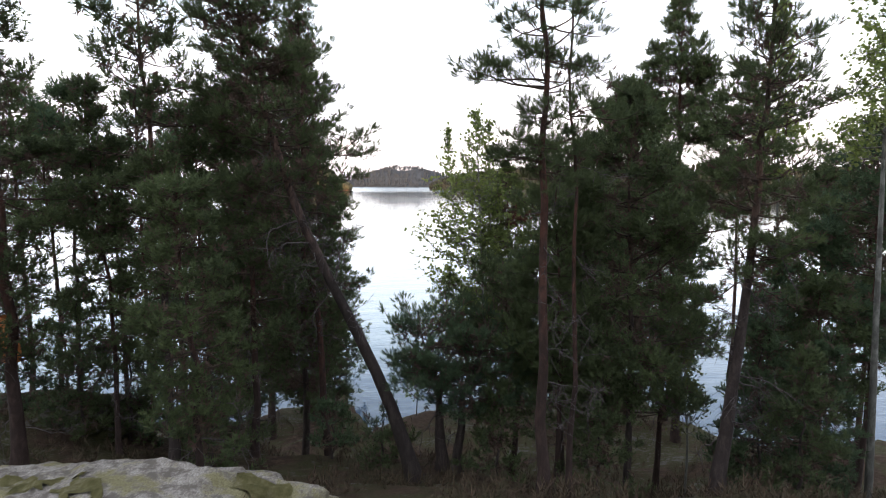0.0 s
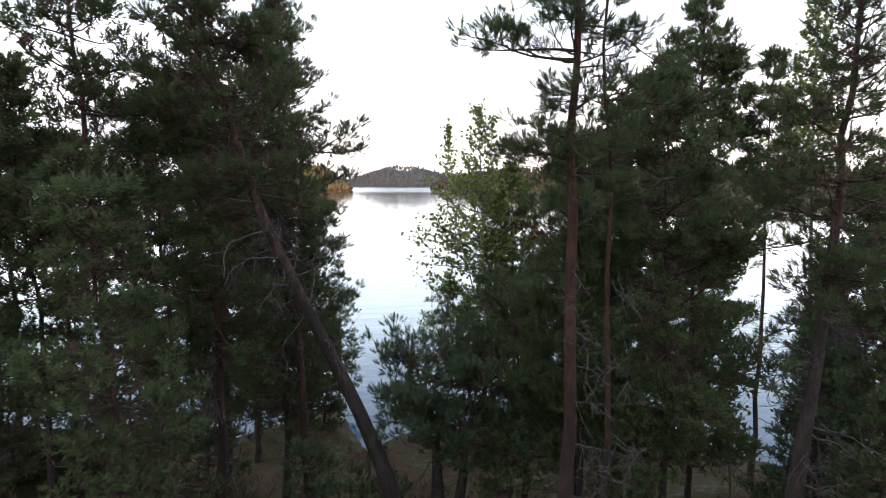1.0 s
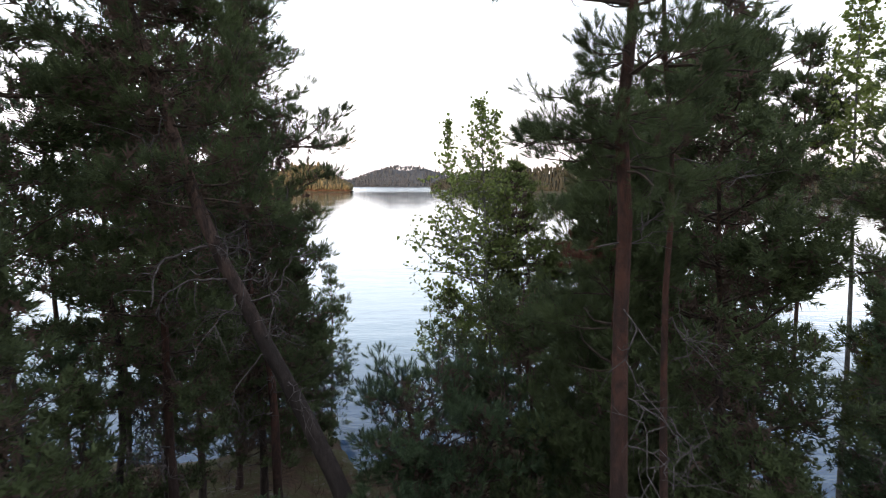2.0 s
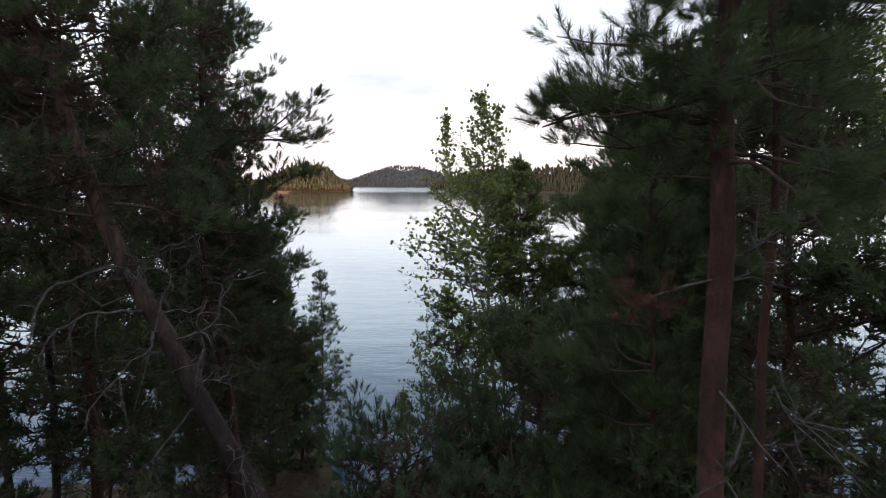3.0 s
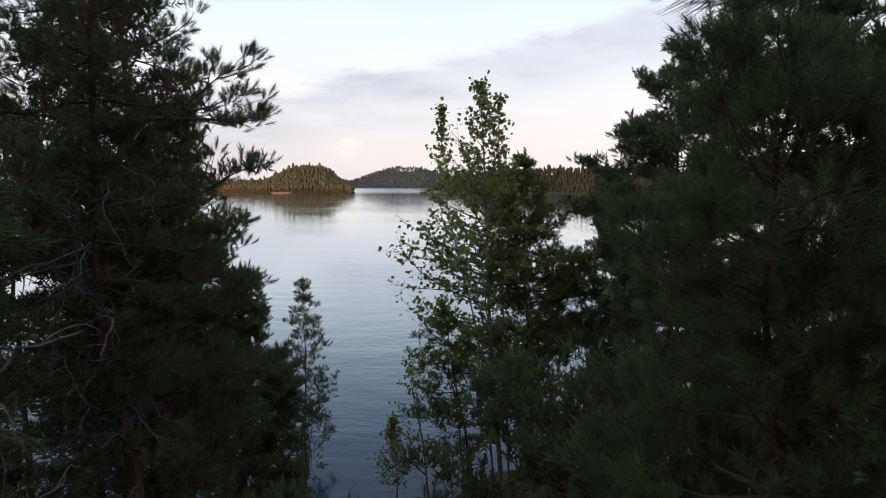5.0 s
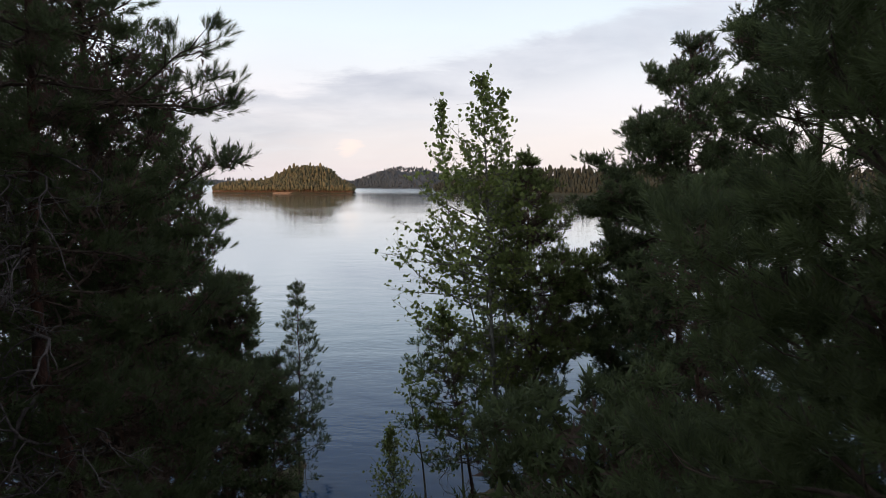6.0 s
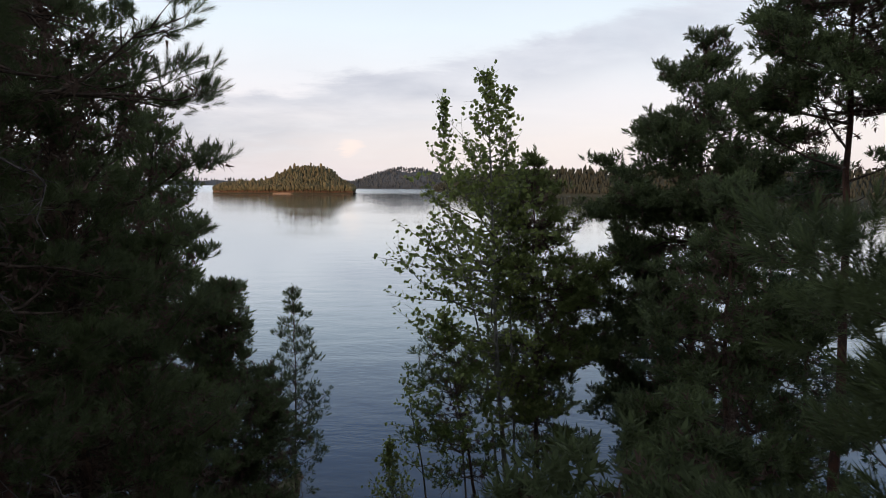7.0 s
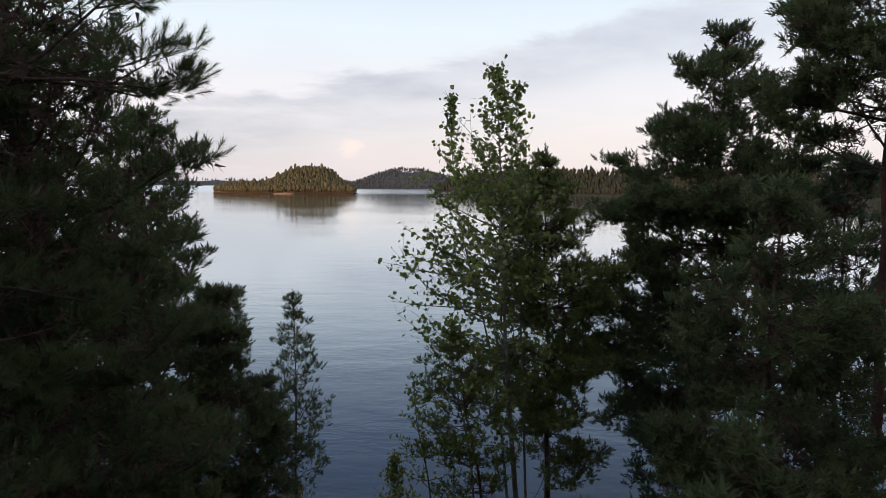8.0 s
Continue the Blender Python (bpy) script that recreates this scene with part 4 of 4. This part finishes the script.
leafy("aspen_tree", "tall slender aspen with fluttering round leaves", straight(1.75, 21.2, 1.08, 20.9, 10.4, -0.05), 0.13, 2.4, 2.6, 2.0, 71, 0.105, 0.17, 3, 18, density=0.75,
      shape=((2.4, 2.2, 1.8), (4.0, 2.7, 1.9), (5.6, 3.3, 2.1), (6.4, 2.6, 1.8), (7.4, 2.6, 1.5), (8.1, 1.5, 1.0), (8.6, 0.85, 0.6), (9.4, 0.5, 0.42), (10.4, 0.12, 0.12)))
leafy("aspen_tree", "young aspen leaning from a neighbouring stem", straight(1.55, 21.0, 0.14, 20.8, 9.75, 0.2), 0.06, 5.0, 2.0, 0.9, 72, 0.105, 0.3, 3, 32, density=0.55,
      shape=((5.0, 1.6, 0.9), (7.0, 1.3, 0.8), (8.0, 0.75, 0.5), (8.8, 0.32, 0.3), (9.75, 0.1, 0.1)))
leafy("aspen_tree", "thin aspen stem with an upright leafy top", straight(1.95, 21.3, 1.52, 21.0, 10.1, 0.0), 0.06, 5.4, 0.9, 1.2, 79, 0.105, 0.28, 3, 36, density=0.55,
      shape=((5.4, 0.8, 1.1), (7.5, 0.8, 1.0), (8.4, 0.5, 0.6), (9.2, 0.3, 0.35), (10.1, 0.1, 0.1)))
leafy("aspen_tree", "low green aspen bush spreading towards the water", straight(0.75, 20.3, 0.2, 20.0, 5.4, 0.1), 0.05, 1.8, 2.0, 1.4, 80, 0.09, 0.22, 3, 12, density=0.75)
leafy("aspen_tree", "young aspen with sparse low twigs over the water", straight(-0.15, 20.6, -0.6, 20.4, 3.9), 0.05, 1.4, 1.5, 1.2, 73, 0.075, 0.28, 2, 22, density=0.8)
leafy("aspen_tree", "pale-stemmed aspen at the edge of the wood", straight(6.25, 8.5, 6.0, 8.5, 11.4, 0.0), 0.11, 8.3, 1.5, 1.2, 74, 0.058, 0.18, 3, 20, density=2.1)
leafy("aspen_tree", "loose-crowned aspen among the pines", straight(8.6, 15.4, 8.3, 15.4, 12.8), 0.13, 8.2, 1.6, 1.5, 75, 0.09, 0.2, 3, 30, density=1.6)
leafy("shrub", "yellowing green shrub beneath the pines", straight(3.7, 8.9, 3.6, 8.9, 5.8), 0.04, 4.2, 0.7, 0.7, 76, 0.05, 0.12, 4, 40, SHRUB_LEAF, "shrub")
leafy("shrub", "light green young birch shrub", straight(5.5, 10.4, 5.35, 10.3, 6.1), 0.04, 4.4, 0.6, 0.6, 77, 0.05, 0.14, 4, 45, SHRUB_LEAF, "shrub")
leafy("shrub", "light green shrub at the water's edge", straight(-0.9, 19.8, -0.95, 19.7, 2.5), 0.04, 0.8, 0.9, 0.9, 78, 0.07, 0.12, 4, 45, ASPEN_LEAF, "shrub")


# ---- rocks ----
def rock(label, x, y, z, sx, sy, sz, seed, turn=0, name="rock", detail=5, mat=None):
    bm = bmesh.new()
    bmesh.ops.create_icosphere(bm, subdivisions=detail, radius=1.0)
    for v in bm.verts:
        p = v.co.copy()
        k = 1 + 0.20 * noise.noise(p * 1.3 + Vector((seed, 0, 0))) + 0.09 * noise.noise(p * 3.5 + Vector((0, seed, 0))) + 0.05 * noise.noise(p * 8) + 0.036 * noise.noise(p * 17) + 0.012 * noise.noise(p * 41)
        k -= 0.05 * max(0.0, 0.12 - abs(noise.noise(p * 2.6 + Vector((seed, seed, 0))))) / 0.12
        v.co = Vector((p.x * sx, p.y * sy, p.z * sz)) * k
    ob = part(name, bm, mat or ROCK)
    ob.matrix_world = pose(x, y, z, 0, 0, turn)
    return tagged(ob, label, "rock", "rocks")


def moss_material():
    m, t, b = material("yellow_green_moss", 0.95, 0.1)
    a, d = noise_tex(t, 7.0, 5.0, 0.7), noise_tex(t, 120.0, 4.0, 0.7)
    col = ramp(t, a, [(0.35, (0.14, 0.135, 0.05)), (0.55, (0.28, 0.255, 0.11)), (0.70, (0.46, 0.42, 0.25))])
    col = mixc(t, mathn(t, "MULTIPLY", d, 0.6), col, (0.09, 0.08, 0.04))
    link(t, col, b.inputs["Base Color"])
    bump(t, b, mathn(t, "ADD", a, d), 1.0, 0.05)
    return m


def moss_patches(host, seed, limit):
    """Cushions of moss on the upper side of a rock, each a part of its own."""
    moss = moss_material()
    me = host.data
    grow = [noise.noise(v.co * 1.7 + Vector((seed, 2, 5))) + 0.45 * noise.noise(v.co * 6 + Vector((1, seed, 3))) - limit for v in me.vertices]
    near = {}
    for p in me.polygons:
        if p.normal.z > 0.25 and p.center.y < 0.5 and min(grow[i] for i in p.vertices) > 0:
            for i in p.vertices:
                near.setdefault(i, []).append(p.index)
    seen = set()
    for start in list(near):
        if start in seen:
            continue
        stack, faces, inside = [start], set(), {start}
        while stack:
            for f in near[stack.pop()]:
                if f not in faces:
                    faces.add(f)
                    for i in me.polygons[f].vertices:
                        if i not in inside:
                            inside.add(i)
                            stack.append(i)
        seen |= inside
        if len(faces) < 60:
            continue
        order = {i: k for k, i in enumerate(sorted(inside))}
        rise = [me.vertices[i].co + me.vertices[i].normal * (-0.006 + min(0.04, 0.16 * grow[i]) + 0.018 * noise.noise(me.vertices[i].co * 14)) for i in order]
        patch = mesh_from("moss_patch", [tuple(p) for p in rise], [[order[i] for i in me.polygons[f].vertices] for f in sorted(faces)], 3, moss, True)
        part_mesh("moss_patch", patch, host, "cushion of yellow-green moss")


outcrop = rock("broad granite outcrop patched with moss and lichen", -2.95, 4.6, 4.88, 2.5, 1.2, 0.74, 5.3, -4, "rock_outcrop", 6)
moss_patches(outcrop, 5.3, 0.27)
rock("bare pale rock slab on the island shore", -129, 488.0, 0.2, 9, 2, 0.9, 3.3, 0, "rock", 5, SHORE_ROCK)
rock("grey boulder on the forest floor", 0.75, 7.7, ground_z(0.75, 7.7) - 0.05, 0.32, 0.28, 0.2, 2.2, mat=GROUND)
rock("grey boulder half sunk in litter", -0.9, 8.9, ground_z(-0.9, 8.9) - 0.08, 0.3, 0.25, 0.16, 9.2, mat=GROUND)
rock("mossy granite ledge under the pines", -6.4, 9.2, ground_z(-6.4, 9.2) - 0.22, 1.5, 0.9, 0.45, 4.1, 12, mat=GROUND)
rock("mossy granite ledge above the lake", -8.2, 10.5, ground_z(-8.2, 10.5) - 0.25, 1.6, 1.0, 0.5, 6.6, -15, mat=GROUND)


# ---- undergrowth ----
def undergrowth():
    """Heather, bilberry and litter twigs over the forest floor, too many to count."""
    rng = np.random.default_rng(91)
    n = 8000
    x, y = rng.uniform(-10, 10, n), 5.2 + 14 * rng.random(n) ** 1.8 - 5.0 * rng.random(n) ** 5
    keep = np.array([noise.noise(Vector((a * 0.6, b * 0.6, 9))) > -0.18 for a, b in zip(x, y)])
    x, y = x[keep], y[keep]
    pos = np.array([(a, b, ground_z(a, b) - 0.03) for a, b in zip(x, y)])
    ok = pos[:, 2] > 0.05
    pos = pos[ok]
    d = rng.normal(size=(len(pos), 3)) * 0.35 + np.array((0, 0, 1.0))
    v, f = place_tufts(pos, d, 0.09 + 0.18 * rng.random(len(pos)), tuft_template(13, rng, 46, 0.5, 0.07))
    ob = new("undergrowth", mesh_from("undergrowth", v, f, 3, HEATHER))
    tagged(ob, "brown heather and bilberry over the forest floor", "undergrowth", kind="stuff")


undergrowth()
